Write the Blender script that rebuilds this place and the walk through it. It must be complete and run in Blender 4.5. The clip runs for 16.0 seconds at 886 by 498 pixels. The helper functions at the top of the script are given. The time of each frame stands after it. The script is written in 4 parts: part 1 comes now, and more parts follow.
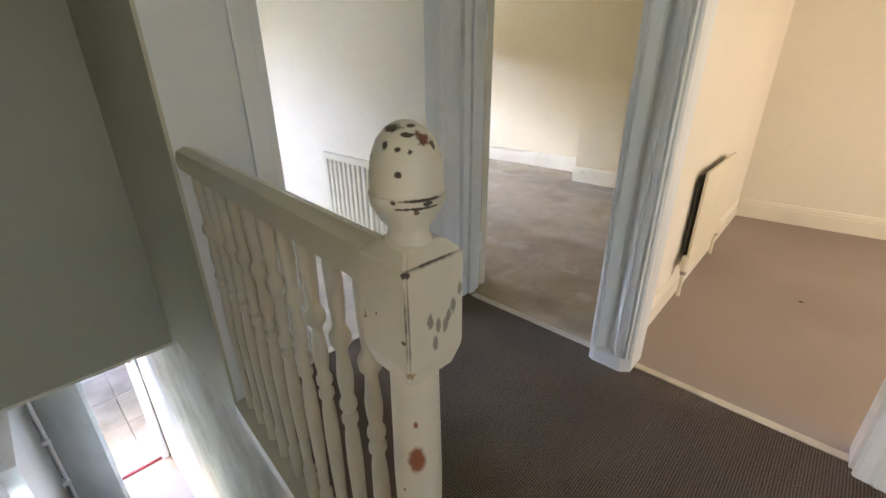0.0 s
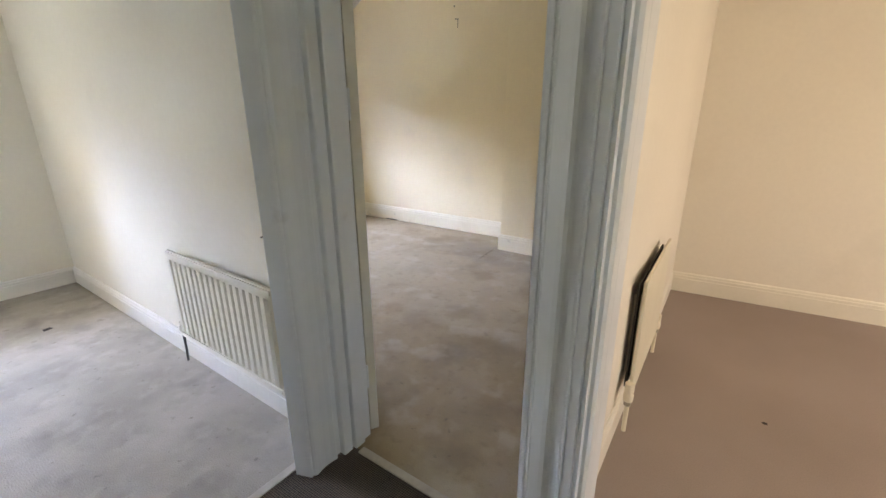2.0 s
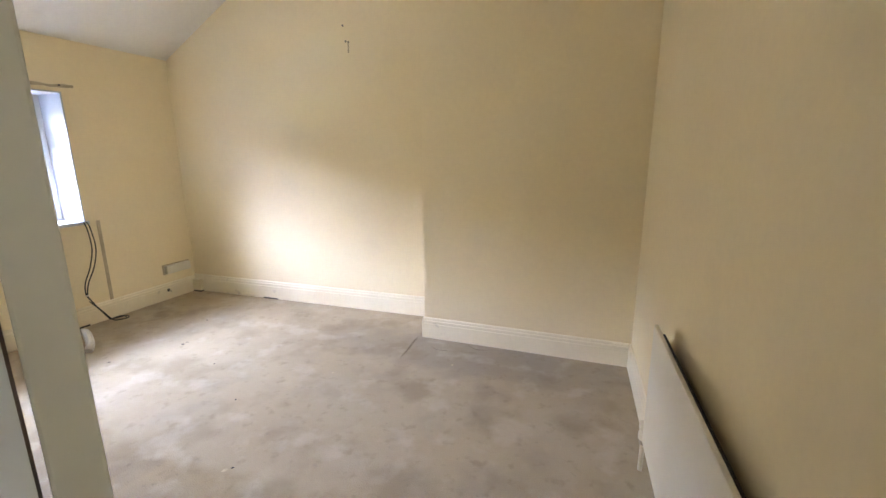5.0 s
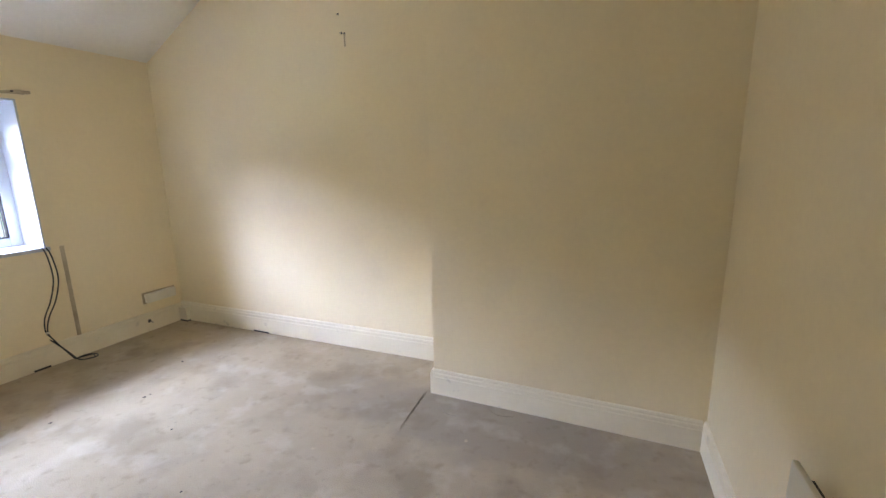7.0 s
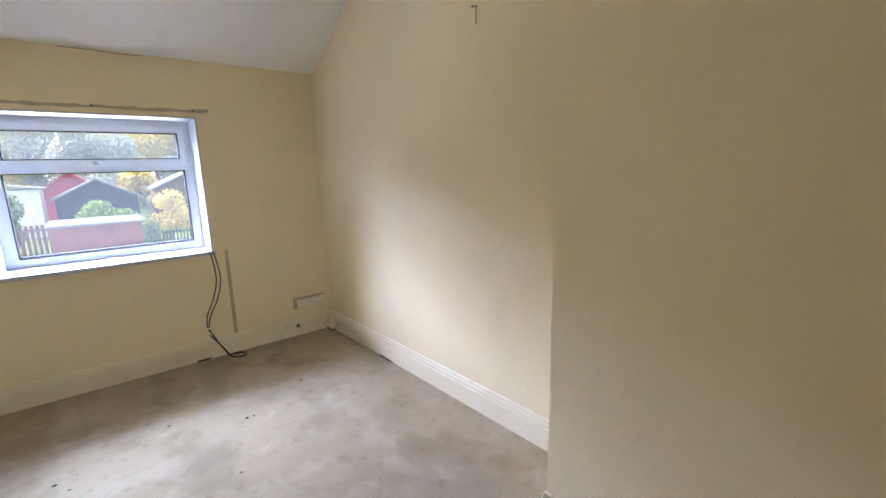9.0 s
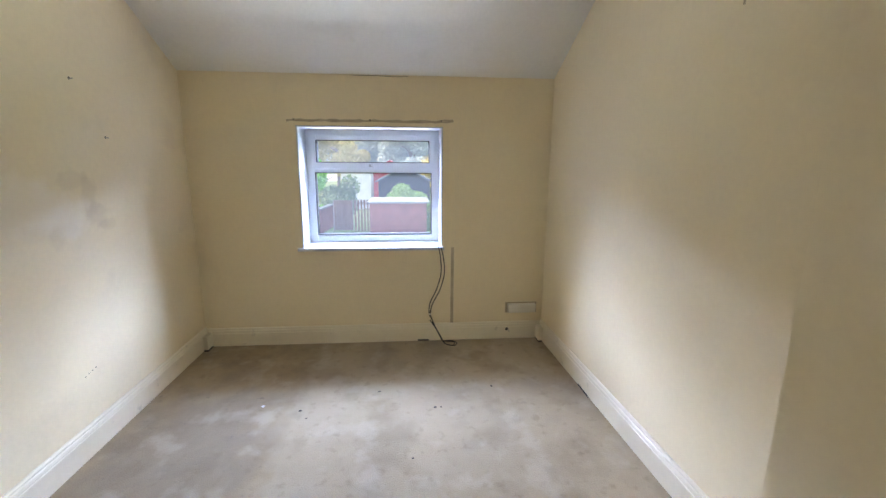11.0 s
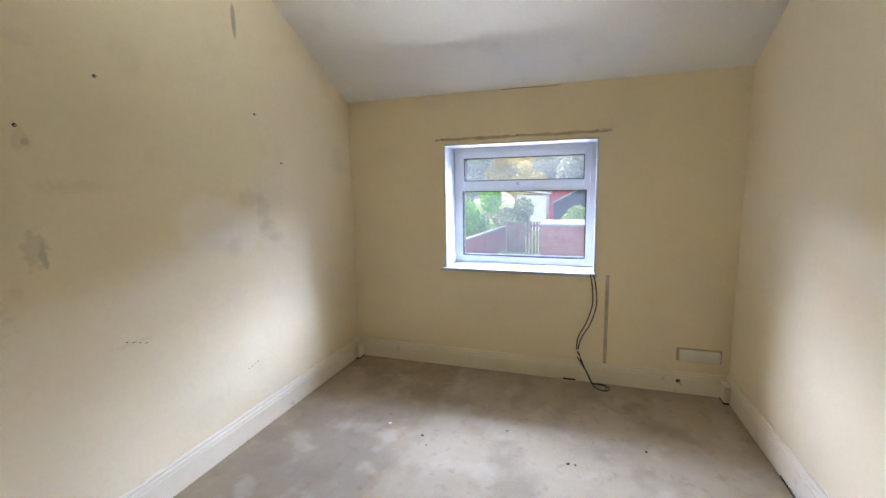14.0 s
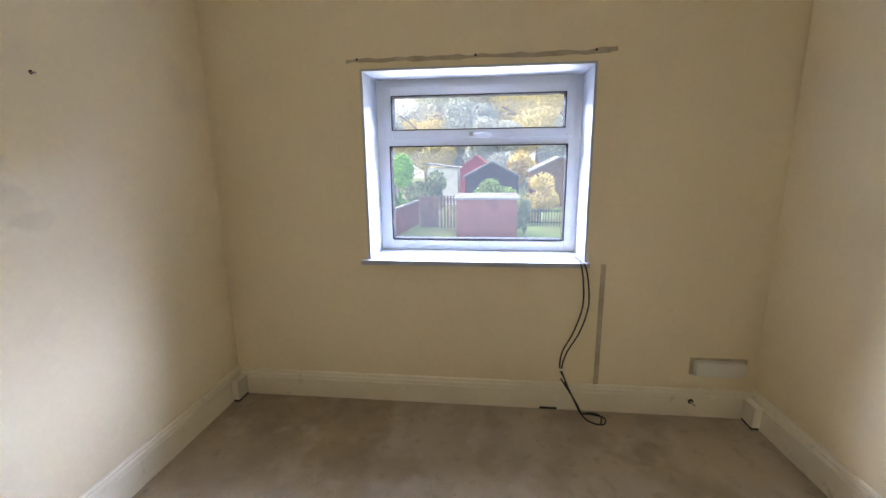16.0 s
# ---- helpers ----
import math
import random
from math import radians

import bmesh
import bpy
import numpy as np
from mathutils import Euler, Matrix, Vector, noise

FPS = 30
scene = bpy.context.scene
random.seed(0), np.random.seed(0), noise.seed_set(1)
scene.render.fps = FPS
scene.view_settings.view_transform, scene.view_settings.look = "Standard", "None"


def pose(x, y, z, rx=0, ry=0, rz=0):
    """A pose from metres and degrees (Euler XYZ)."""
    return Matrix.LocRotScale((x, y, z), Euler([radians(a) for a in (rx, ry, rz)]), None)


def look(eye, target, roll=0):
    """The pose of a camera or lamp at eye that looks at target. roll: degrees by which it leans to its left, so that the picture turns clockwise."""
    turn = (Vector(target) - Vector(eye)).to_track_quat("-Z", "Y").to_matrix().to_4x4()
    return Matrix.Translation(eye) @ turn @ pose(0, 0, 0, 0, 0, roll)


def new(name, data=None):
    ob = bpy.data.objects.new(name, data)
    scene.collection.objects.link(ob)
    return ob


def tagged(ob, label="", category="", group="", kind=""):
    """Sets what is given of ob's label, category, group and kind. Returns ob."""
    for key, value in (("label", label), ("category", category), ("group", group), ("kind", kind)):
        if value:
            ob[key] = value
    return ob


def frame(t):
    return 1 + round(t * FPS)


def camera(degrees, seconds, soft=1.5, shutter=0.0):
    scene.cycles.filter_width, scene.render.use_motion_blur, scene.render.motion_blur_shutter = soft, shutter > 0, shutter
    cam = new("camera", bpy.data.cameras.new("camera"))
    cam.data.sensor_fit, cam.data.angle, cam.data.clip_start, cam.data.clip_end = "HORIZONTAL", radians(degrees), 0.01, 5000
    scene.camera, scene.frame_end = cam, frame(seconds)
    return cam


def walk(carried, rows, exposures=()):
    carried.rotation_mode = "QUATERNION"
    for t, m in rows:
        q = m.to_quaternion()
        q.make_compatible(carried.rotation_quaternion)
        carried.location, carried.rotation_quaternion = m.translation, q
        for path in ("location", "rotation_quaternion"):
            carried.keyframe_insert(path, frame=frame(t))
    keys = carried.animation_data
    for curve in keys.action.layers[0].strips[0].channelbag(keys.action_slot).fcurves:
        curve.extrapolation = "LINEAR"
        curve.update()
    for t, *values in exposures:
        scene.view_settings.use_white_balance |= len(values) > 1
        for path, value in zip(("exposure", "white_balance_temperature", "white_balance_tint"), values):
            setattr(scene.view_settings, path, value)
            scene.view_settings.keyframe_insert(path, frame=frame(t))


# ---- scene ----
cam = camera(92.3, 16.0)
PATH = [
    (0, (-0.212, 1.307, 1.271), (-1.476, 2.636, 0.472), -0.4),
    (0.5, (-0.244, 1.455, 1.289), (-1.417, 2.893, 0.544), -0.9),
    (1, (-0.321, 1.624, 1.306), (-1.442, 3.13, 0.618), -1.1),
    (1.5, (-0.395, 1.84, 1.313), (-1.496, 3.379, 0.667), -0.9),
    (2, (-0.451, 2.033, 1.409), (-1.556, 3.582, 0.794), -0.3),
    (2.5, (-0.575, 2.151, 1.437), (-1.666, 3.727, 0.867), 0.1),
    (3, (-0.706, 2.316, 1.432), (-1.763, 3.926, 0.891), 0.5),
    (3.5, (-0.82, 2.506, 1.481), (-1.809, 4.164, 0.958), 0.3),
    (4, (-0.992, 2.64, 1.474), (-1.85, 4.379, 0.987), 0.2),
    (4.5, (-1.133, 2.788, 1.44), (-1.881, 4.588, 0.991), -0.2),
    (5, (-1.228, 2.971, 1.429), (-1.903, 4.803, 0.997), -0.4),
    (5.2, (-1.262, 3.038, 1.434), (-1.922, 4.877, 1.004), -0.6),
    (7.3, (-1.411, 3.808, 1.48), (-2.269, 5.572, 1.086), -1.1),
    (7.5, (-1.428, 3.933, 1.479), (-2.357, 5.661, 1.096), -1.2),
    (8, (-1.496, 4.111, 1.493), (-2.59, 5.743, 1.119), -1.6),
    (8.5, (-1.496, 4.338, 1.488), (-2.792, 5.818, 1.125), -1.9),
    (9, (-1.513, 4.612, 1.542), (-3.040, 5.845, 1.152), -1.4),
    (11.3, (-1.587, 5.031, 1.663), (-3.546, 5.009, 1.261), -0.2),
    (11.5, (-1.615, 5.074, 1.624), (-3.569, 4.92, 1.225), -0.7),
    (12, (-1.705, 5.154, 1.628), (-3.61, 4.7, 1.219), -0.7),
    (12.5, (-1.722, 5.234, 1.622), (-3.562, 4.546, 1.242), -0.6),
    (13, (-1.708, 5.302, 1.642), (-3.513, 4.509, 1.304), -0.6),
    (13.5, (-1.714, 5.317, 1.631), (-3.542, 4.56, 1.341), -0.8),
    (14, (-1.851, 5.223, 1.611), (-3.723, 4.586, 1.313), -1.2),
    (14.5, (-2.056, 5.091, 1.574), (-3.958, 4.574, 1.234), -1.3),
    (15, (-2.345, 5.003, 1.537), (-4.268, 4.61, 1.153), -1.1),
    (15.5, (-2.644, 4.919, 1.513), (-4.579, 4.623, 1.102), -0.9),
    (16, (-2.973, 4.772, 1.475), (-4.916, 4.547, 1.055), -0.7),
]
walk(cam, [(t, look(eye, target, roll)) for t, eye, target, roll in PATH], [(0.0, 3.25, 8000, 15), (1.5, 3.0, 7900, 16), (2.5, 3.05, 7900, 16), (4.0, 3.4, 8900, 19), (5.2, 3.3, 8200, 17), (8.0, 2.92, 7750, 16), (9.2, 2.88, 7700, 16), (11.5, 2.75, 7600, 14), (13.5, 2.85, 7950, 16), (15.0, 2.62, 7300, 12), (15.5, 2.6, 7350, 13), (16.0, 2.6, 7950, 17)])

# ---- world, sun and large lights ----
world = bpy.data.worlds.new("world")
scene.world = world
world.use_nodes = True
wn = world.node_tree.nodes
sky = wn.new("ShaderNodeTexSky")
sky.sky_type = "NISHITA"
sky.sun_disc = False
sky.sun_elevation, sky.sun_rotation = radians(38), radians(200)
sky.dust_density, sky.air_density, sky.ozone_density = 4.0, 1.2, 1.0
wn["Background"].inputs["Strength"].default_value = 0.11
world.node_tree.links.new(sky.outputs["Color"], wn["Background"].inputs["Color"])
SUN = bpy.data.lights.new("sun", "SUN")
SUN.energy, SUN.angle, SUN.color = 0.5, radians(25), (0.95, 0.97, 1.0)
new("sun", SUN).matrix_world = look((-10, 20, 30), (-13, 12, 0))


def area(name, eye, target, w, h, power, colour):
    """An area lamp in place of daylight, at an opening or as added fill."""
    l = bpy.data.lights.new(name, "AREA")
    l.shape, l.size, l.size_y, l.energy, l.color = "RECTANGLE", w, h, power, colour
    ob = new(name, l)
    ob.matrix_world = look(eye, target)
    return ob


SKY_BLUE = (0.39, 0.56, 1.0)
area("sky_light_bedroom", (-16.0, 4.68, 8.0), (-5.6, 4.68, 1.5), 34.0, 8.0, 14500, SKY_BLUE)
area("sky_light_bedroom_high", (-10.2, 4.68, 8.0), (-5.4, 4.68, 1.4), 18.0, 6.0, 2300, SKY_BLUE)
# added upward lamp on the yard, in place of daylight bounced through the window
area("yard_bounce_fill", (-11.2, 6.0, -2.45), (-11.1, 6.0, 1.0), 6.0, 6.0, 950, (0.62, 0.76, 1.0))
area("sky_light_front_room", (3.32, 4.2, 1.55), (0.6, 4.3, 0.5), 1.6, 1.2, 7.8, (1.0, 0.95, 0.90))
area("sky_light_box_room", (-5.08, 1.45, 1.55), (-3, 2.1, 1.1), 0.9, 1.1, 0.6, (0.86, 0.94, 1.0))
# added fill lamp in an invented, unseen opening of the landing
area("fill_light_landing", (1.63, 1.2, 1.55), (0, 1.5, 1.2), 0.8, 1.0, 0.85, (0.66, 0.82, 1.0))
area("sky_light_front_door", (-7.2, 1.25, -1.2), (-4.5, 1.1, -1.6), 1.4, 1.2, 1.7, (0.66, 0.82, 1.0))
# added lamp that brightens the lower hall from an unseen opening
area("fill_light_hall", (-3.25, 0.72, -1.65), (-3.3, 2.0, -1.6), 0.65, 1.0, 1.4, (0.55, 0.76, 1.0))


# ---- materials ----
def mat(name, base, dark=None, rough=0.6, big=1.5, small=60.0, mix=0.5, bump=0.1, metal=0.0, detail=4.0, spec=0.5, bdist=0.003):
    """A surface with broad stains and fine grain."""
    m = bpy.data.materials.new(name)
    m.use_nodes = True
    nt = m.node_tree
    n, l = nt.nodes, nt.links
    b = n["Principled BSDF"]
    b.inputs["Roughness"].default_value = rough
    b.inputs["Metallic"].default_value = metal
    b.inputs["Specular IOR Level"].default_value = spec
    co = n.new("ShaderNodeTexCoord")
    n1 = n.new("ShaderNodeTexNoise")
    n1.inputs["Scale"].default_value, n1.inputs["Detail"].default_value = big, detail
    n2 = n.new("ShaderNodeTexNoise")
    n2.inputs["Scale"].default_value, n2.inputs["Detail"].default_value = small, 3.0
    for q in (n1, n2):
        l.new(co.outputs["Object"], q.inputs["Vector"])
    dark = dark or tuple(c * 0.86 for c in base)
    r = n.new("ShaderNodeValToRGB")
    r.color_ramp.elements[0].position, r.color_ramp.elements[1].position = 0.35, 0.65
    r.color_ramp.elements[0].color, r.color_ramp.elements[1].color = (*dark, 1), (*base, 1)
    l.new(n1.outputs["Fac"], r.inputs["Fac"])
    mx = n.new("ShaderNodeMix")
    mx.data_type, mx.blend_type = "RGBA", "MULTIPLY"
    mx.inputs["Factor"].default_value = mix
    r2 = n.new("ShaderNodeValToRGB")
    r2.color_ramp.elements[0].position, r2.color_ramp.elements[1].position = 0.3, 0.7
    r2.color_ramp.elements[0].color, r2.color_ramp.elements[1].color = (0.72, 0.72, 0.72, 1), (1, 1, 1, 1)
    l.new(n2.outputs["Fac"], r2.inputs["Fac"])
    l.new(r.outputs["Color"], mx.inputs["A"])
    l.new(r2.outputs["Color"], mx.inputs["B"])
    l.new(mx.outputs["Result"], b.inputs["Base Color"])
    bp = n.new("ShaderNodeBump")
    bp.inputs["Strength"].default_value, bp.inputs["Distance"].default_value = bump, bdist
    l.new(n2.outputs["Fac"], bp.inputs["Height"])
    l.new(bp.outputs["Normal"], b.inputs["Normal"])
    m["mx"] = mx.name
    return m


def over(m, colour, mask_socket):
    """Lays a colour over a material by a mask."""
    nt = m.node_tree
    b = nt.nodes["Principled BSDF"]
    old = b.inputs["Base Color"].links[0].from_socket
    mx = nt.nodes.new("ShaderNodeMix")
    mx.data_type = "RGBA"
    nt.links.new(mask_socket, mx.inputs["Factor"])
    nt.links.new(old, mx.inputs["A"])
    mx.inputs["B"].default_value = (*colour, 1)
    nt.links.new(mx.outputs["Result"], b.inputs["Base Color"])


def noise_mask(m, scale, lo, hi, detail=5.0, offset=(0, 0, 0), stretch=(1, 1, 1), amount=1.0):
    nt = m.node_tree
    co = nt.nodes.new("ShaderNodeTexCoord")
    mp = nt.nodes.new("ShaderNodeMapping")
    mp.inputs["Location"].default_value, mp.inputs["Scale"].default_value = offset, stretch
    nz = nt.nodes.new("ShaderNodeTexNoise")
    nz.inputs["Scale"].default_value, nz.inputs["Detail"].default_value = scale, detail
    mr = nt.nodes.new("ShaderNodeMapRange")
    mr.inputs["From Min"].default_value, mr.inputs["From Max"].default_value = lo, hi
    mr.inputs["To Max"].default_value = amount
    nt.links.new(co.outputs["Object"], mp.inputs["Vector"])
    nt.links.new(mp.outputs["Vector"], nz.inputs["Vector"])
    nt.links.new(nz.outputs["Fac"], mr.inputs["Value"])
    return mr.outputs["Result"]


def spot_mask(m, centre, radii, amount=1.0, ragged=0.6, scale=9.0):
    """A ragged spot round a place."""
    nt = m.node_tree
    N, L = nt.nodes, nt.links
    co = N.new("ShaderNodeTexCoord")
    nz = N.new("ShaderNodeTexNoise")
    nz.inputs["Scale"].default_value, nz.inputs["Detail"].default_value = scale, 5.0
    L.new(co.outputs["Object"], nz.inputs["Vector"])
    sub = N.new("ShaderNodeVectorMath")
    sub.operation = "SUBTRACT"
    sub.inputs[1].default_value = centre
    L.new(co.outputs["Object"], sub.inputs[0])
    dv = N.new("ShaderNodeVectorMath")
    dv.operation = "DIVIDE"
    dv.inputs[1].default_value = radii
    L.new(sub.outputs[0], dv.inputs[0])
    ln = N.new("ShaderNodeVectorMath")
    ln.operation = "LENGTH"
    L.new(dv.outputs[0], ln.inputs[0])
    ma = N.new("ShaderNodeMath")
    ma.operation = "MULTIPLY_ADD"
    L.new(nz.outputs["Fac"], ma.inputs[0])
    ma.inputs[1].default_value = ragged * 2
    L.new(ln.outputs["Value"], ma.inputs[2])
    mr = N.new("ShaderNodeMapRange")
    mr.inputs["From Min"].default_value, mr.inputs["From Max"].default_value = 1.15 + ragged, 0.7 + ragged
    mr.inputs["To Max"].default_value = amount
    L.new(ma.outputs[0], mr.inputs["Value"])
    return mr.outputs["Result"]


M = {}
M["cream"] = mat("cream_wall_paint", (0.88, 0.745, 0.495), (0.84, 0.70, 0.455), 0.55, 0.9, 35, 0.10, 0.14, bdist=0.004)
M["cream_worn"] = mat("scuffed_cream_wall_paint", (0.88, 0.745, 0.495), (0.83, 0.69, 0.445), 0.55, 0.9, 35, 0.12, 0.18, bdist=0.004)
M["ivory"] = mat("pale_ivory_wall_paint", (0.82, 0.75, 0.60), (0.77, 0.70, 0.55), 0.5, 0.8, 30, 0.10, 0.25, bdist=0.004)
M["peach"] = mat("warm_cream_wall_paint", (0.80, 0.74, 0.645), (0.76, 0.70, 0.605), 0.55, 0.8, 35, 0.10, 0.2, bdist=0.004)
# stair wall colour with the stairwell's shade put into it
M["stairwall"] = mat("shaded_grey_green_stair_wall_paint", (0.52, 0.50, 0.41), (0.47, 0.45, 0.36), 0.5, 1.1, 30, 0.12, 0.3, bdist=0.004)
M["plaster"] = mat("bare_patched_plaster", (0.72, 0.68, 0.64), (0.55, 0.50, 0.47), 0.8, 5.0, 40, 0.25, 0.4, bdist=0.004)
M["ceiling"] = mat("white_ceiling_paint", (0.86, 0.82, 0.72), (0.82, 0.78, 0.67), 0.8, 0.7, 40, 0.12, 0.35, bdist=0.005)
M["gloss"] = mat("white_gloss_paint", (0.75, 0.77, 0.785), (0.71, 0.73, 0.745), 0.28, 2.0, 25, 0.08, 0.12)
M["skirting"] = mat("aged_cream_gloss_paint", (0.87, 0.78, 0.59), (0.82, 0.72, 0.53), 0.30, 2.0, 30, 0.10, 0.15)
M["skirtpale"] = mat("pale_cream_gloss_paint", (0.82, 0.77, 0.67), (0.76, 0.71, 0.61), 0.35, 2.0, 30, 0.10, 0.15)
M["radiator"] = mat("cream_radiator_enamel", (0.76, 0.70, 0.56), (0.72, 0.66, 0.52), 0.35, 3.0, 60, 0.06, 0.05)
M["pvc"] = mat("white_upvc", (0.80, 0.82, 0.83), (0.77, 0.79, 0.80), 0.3, 3.0, 80, 0.04, 0.02)
# white paint darkened to hold back the strong window light
M["reveal"] = mat("dimmed_white_reveal_paint", (0.50, 0.525, 0.55), (0.46, 0.485, 0.51), 0.5, 3.0, 40, 0.08, 0.1)
M["carpetB"] = mat("worn_beige_carpet", (0.47, 0.365, 0.235), (0.38, 0.29, 0.185), 0.95, 1.3, 170, 0.45, 0.8, detail=7.0, spec=0.1, bdist=0.006)
M["carpetA"] = mat("worn_grey_carpet", (0.54, 0.48, 0.40), (0.40, 0.355, 0.295), 0.95, 2.2, 170, 0.45, 0.8, detail=7.0, spec=0.1, bdist=0.006)
M["carpetC"] = mat("mauve_brown_carpet", (0.385, 0.315, 0.29), (0.34, 0.275, 0.25), 0.95, 1.0, 190, 0.4, 0.7, spec=0.1, bdist=0.005)
M["strip"] = mat("pale_threshold_strip", (0.62, 0.56, 0.47), (0.5, 0.44, 0.36), 0.5, 9.0, 60, 0.3, 0.2)
M["dark"] = mat("dark_grime_and_shade", (0.05, 0.04, 0.035), None, 0.8, 20, 90, 0.3, 0.2)
M["cable"] = mat("black_cable_sheath", (0.018, 0.016, 0.015), None, 0.45, 10, 80, 0.1, 0.05)
M["rubber"] = mat("matt_black_rubber", (0.02, 0.02, 0.02), None, 0.95, 10, 80, 0.1, 0.05, spec=0.05)
M["steel"] = mat("brushed_steel", (0.55, 0.54, 0.52), (0.45, 0.44, 0.42), 0.3, 8, 120, 0.2, 0.05, metal=1.0)
M["brass"] = mat("dull_valve_metal", (0.5, 0.46, 0.40), (0.35, 0.3, 0.25), 0.4, 20, 90, 0.2, 0.1, metal=0.8)
M["plastic"] = mat("cream_moulded_plastic", (0.80, 0.74, 0.61), (0.76, 0.69, 0.56), 0.35, 6, 80, 0.05, 0.03)
M["pelmet"] = mat("bare_stained_plaster_and_shade", (0.60, 0.48, 0.32), (0.46, 0.36, 0.23), 0.85, 9, 60, 0.35, 0.4)
M["brick"] = mat("red_brown_brick", (0.20, 0.09, 0.08), (0.14, 0.065, 0.06), 0.85, 3, 25, 0.4, 0.5)
M["felt"] = mat("pale_grey_roof_felt", (0.17, 0.20, 0.215), (0.12, 0.145, 0.16), 0.8, 1, 20, 0.3, 0.3)
M["timber"] = mat("weathered_brown_boards", (0.20, 0.14, 0.11), (0.13, 0.09, 0.07), 0.8, 4, 30, 0.4, 0.4)
M["black"] = mat("black_stained_boards", (0.035, 0.04, 0.05), (0.02, 0.025, 0.03), 0.7, 3, 30, 0.3, 0.3)
M["redroof"] = mat("faded_red_gable_boards", (0.46, 0.08, 0.09), (0.36, 0.06, 0.07), 0.7, 3, 30, 0.3, 0.3)
M["whitewash"] = mat("whitewashed_wall", (0.68, 0.68, 0.66), (0.60, 0.60, 0.58), 0.8, 2, 30, 0.15, 0.3)
M["grass"] = mat("rough_grass", (0.10, 0.19, 0.07), (0.09, 0.12, 0.055), 0.95, 0.25, 9, 0.5, 0.8, detail=8)
M["paving"] = mat("pale_concrete_paving", (0.30, 0.28, 0.275), (0.22, 0.205, 0.20), 0.85, 3, 40, 0.3, 0.4)
M["fence"] = mat("dark_green_fence_paint", (0.03, 0.07, 0.045), None, 0.5, 5, 40, 0.2, 0.2)
M["conifer"] = mat("bright_green_foliage", (0.20, 0.48, 0.09), (0.12, 0.32, 0.06), 0.7, 3, 12, 0.4, 0.1)
M["shrub"] = mat("mixed_green_foliage", (0.20, 0.28, 0.15), (0.13, 0.19, 0.10), 0.75, 3, 12, 0.4, 0.1)
M["bramble"] = mat("green_bramble_foliage", (0.24, 0.40, 0.12), (0.15, 0.27, 0.08), 0.75, 3, 12, 0.4, 0.1)
M["autumn"] = mat("yellow_autumn_foliage", (0.68, 0.57, 0.22), (0.52, 0.45, 0.18), 0.75, 2, 12, 0.4, 0.1)
# leaf colour paled to paint in the haze of distance
M["hazewood"] = mat("haze_paled_foliage", (0.54, 0.60, 0.57), (0.45, 0.51, 0.48), 0.9, 0.3, 8, 0.3, 0.1)
# bark lightened as well, with mist put into its colour
M["bark"] = mat("haze_paled_grey_brown_bark", (0.36, 0.33, 0.30), (0.28, 0.25, 0.23), 0.9, 6, 40, 0.4, 0.6)
M["doorwhite"] = mat("off_white_door_paint", (0.72, 0.67, 0.55), (0.66, 0.61, 0.50), 0.4, 2.0, 25, 0.1, 0.15)
M["hallwhite"] = mat("cool_white_hall_paint", (0.74, 0.77, 0.77), (0.68, 0.71, 0.71), 0.5, 1.5, 30, 0.1, 0.2)
# two more leaf colours lightened to carry painted distance haze
M["hazegreen"] = mat("haze_paled_blue_green_foliage", (0.48, 0.55, 0.53), (0.38, 0.45, 0.43), 0.9, 0.3, 8, 0.3, 0.1)
M["hazeautumn"] = mat("haze_paled_yellow_foliage", (0.78, 0.70, 0.38), (0.64, 0.60, 0.36), 0.9, 0.3, 8, 0.3, 0.1)
M["frostdoor"] = mat("pale_green_grey_door_boards", (0.55, 0.60, 0.57), (0.48, 0.53, 0.50), 0.45, 4, 40, 0.15, 0.2)
M["hallfloor"] = mat("hall_carpet", (0.45, 0.36, 0.32), (0.38, 0.30, 0.26), 0.95, 2, 150, 0.4, 0.6)

# marks on the scuffed bedroom wall
w = M["cream_worn"]
over(w, (0.40, 0.33, 0.24), noise_mask(w, 2.3, 0.60, 0.80, 6.0, (3, 0, 1), amount=0.22))
for cx, cz, rx, rz, amt in ((-2.908, 1.386, 0.045, 0.08, 0.5), (-2.93, 1.36, 0.015, 0.05, 0.6), (-2.664, 1.128, 0.13, 0.10, 0.28), (-2.62, 1.10, 0.03, 0.025, 0.5), (-3.069, 1.633, 0.14, 0.03, 0.22), (-2.754, 1.646, 0.08, 0.04, 0.25), (-2.74, 1.645, 0.025, 0.025, 0.4), (-2.92, 1.817, 0.04, 0.04, 0.4), (-2.93, 1.81, 0.012, 0.015, 0.7), (-2.95, 2.2, 0.08, 0.03, 0.2), (-3.23, 0.886, 0.10, 0.012, 0.25), (-2.83, 1.24, 0.02, 0.04, 0.25)):
    over(w, (0.20, 0.155, 0.11), spot_mask(w, (cx, 3.165, cz), (rx, 0.3, rz), amt * 0.38, 1.1, 38.0))
over(w, (0.90, 0.80, 0.63), spot_mask(w, (-3.76, 3.165, 1.42), (0.24, 0.4, 0.15), 0.7, 0.6, 6.0))
for cx, cz, rx, rz, amt in ((-4.07, 1.55, 0.11, 0.06, 0.34), (-4.17, 1.45, 0.07, 0.13, 0.40), (-4.22, 1.33, 0.10, 0.08, 0.40), (-4.30, 1.27, 0.09, 0.035, 0.34), (-3.90, 1.24, 0.06, 0.06, 0.30)):
    over(w, (0.62, 0.49, 0.31), spot_mask(w, (cx, 3.165, cz), (rx, 0.4, rz), amt * 0.8, 0.9, 13.0))
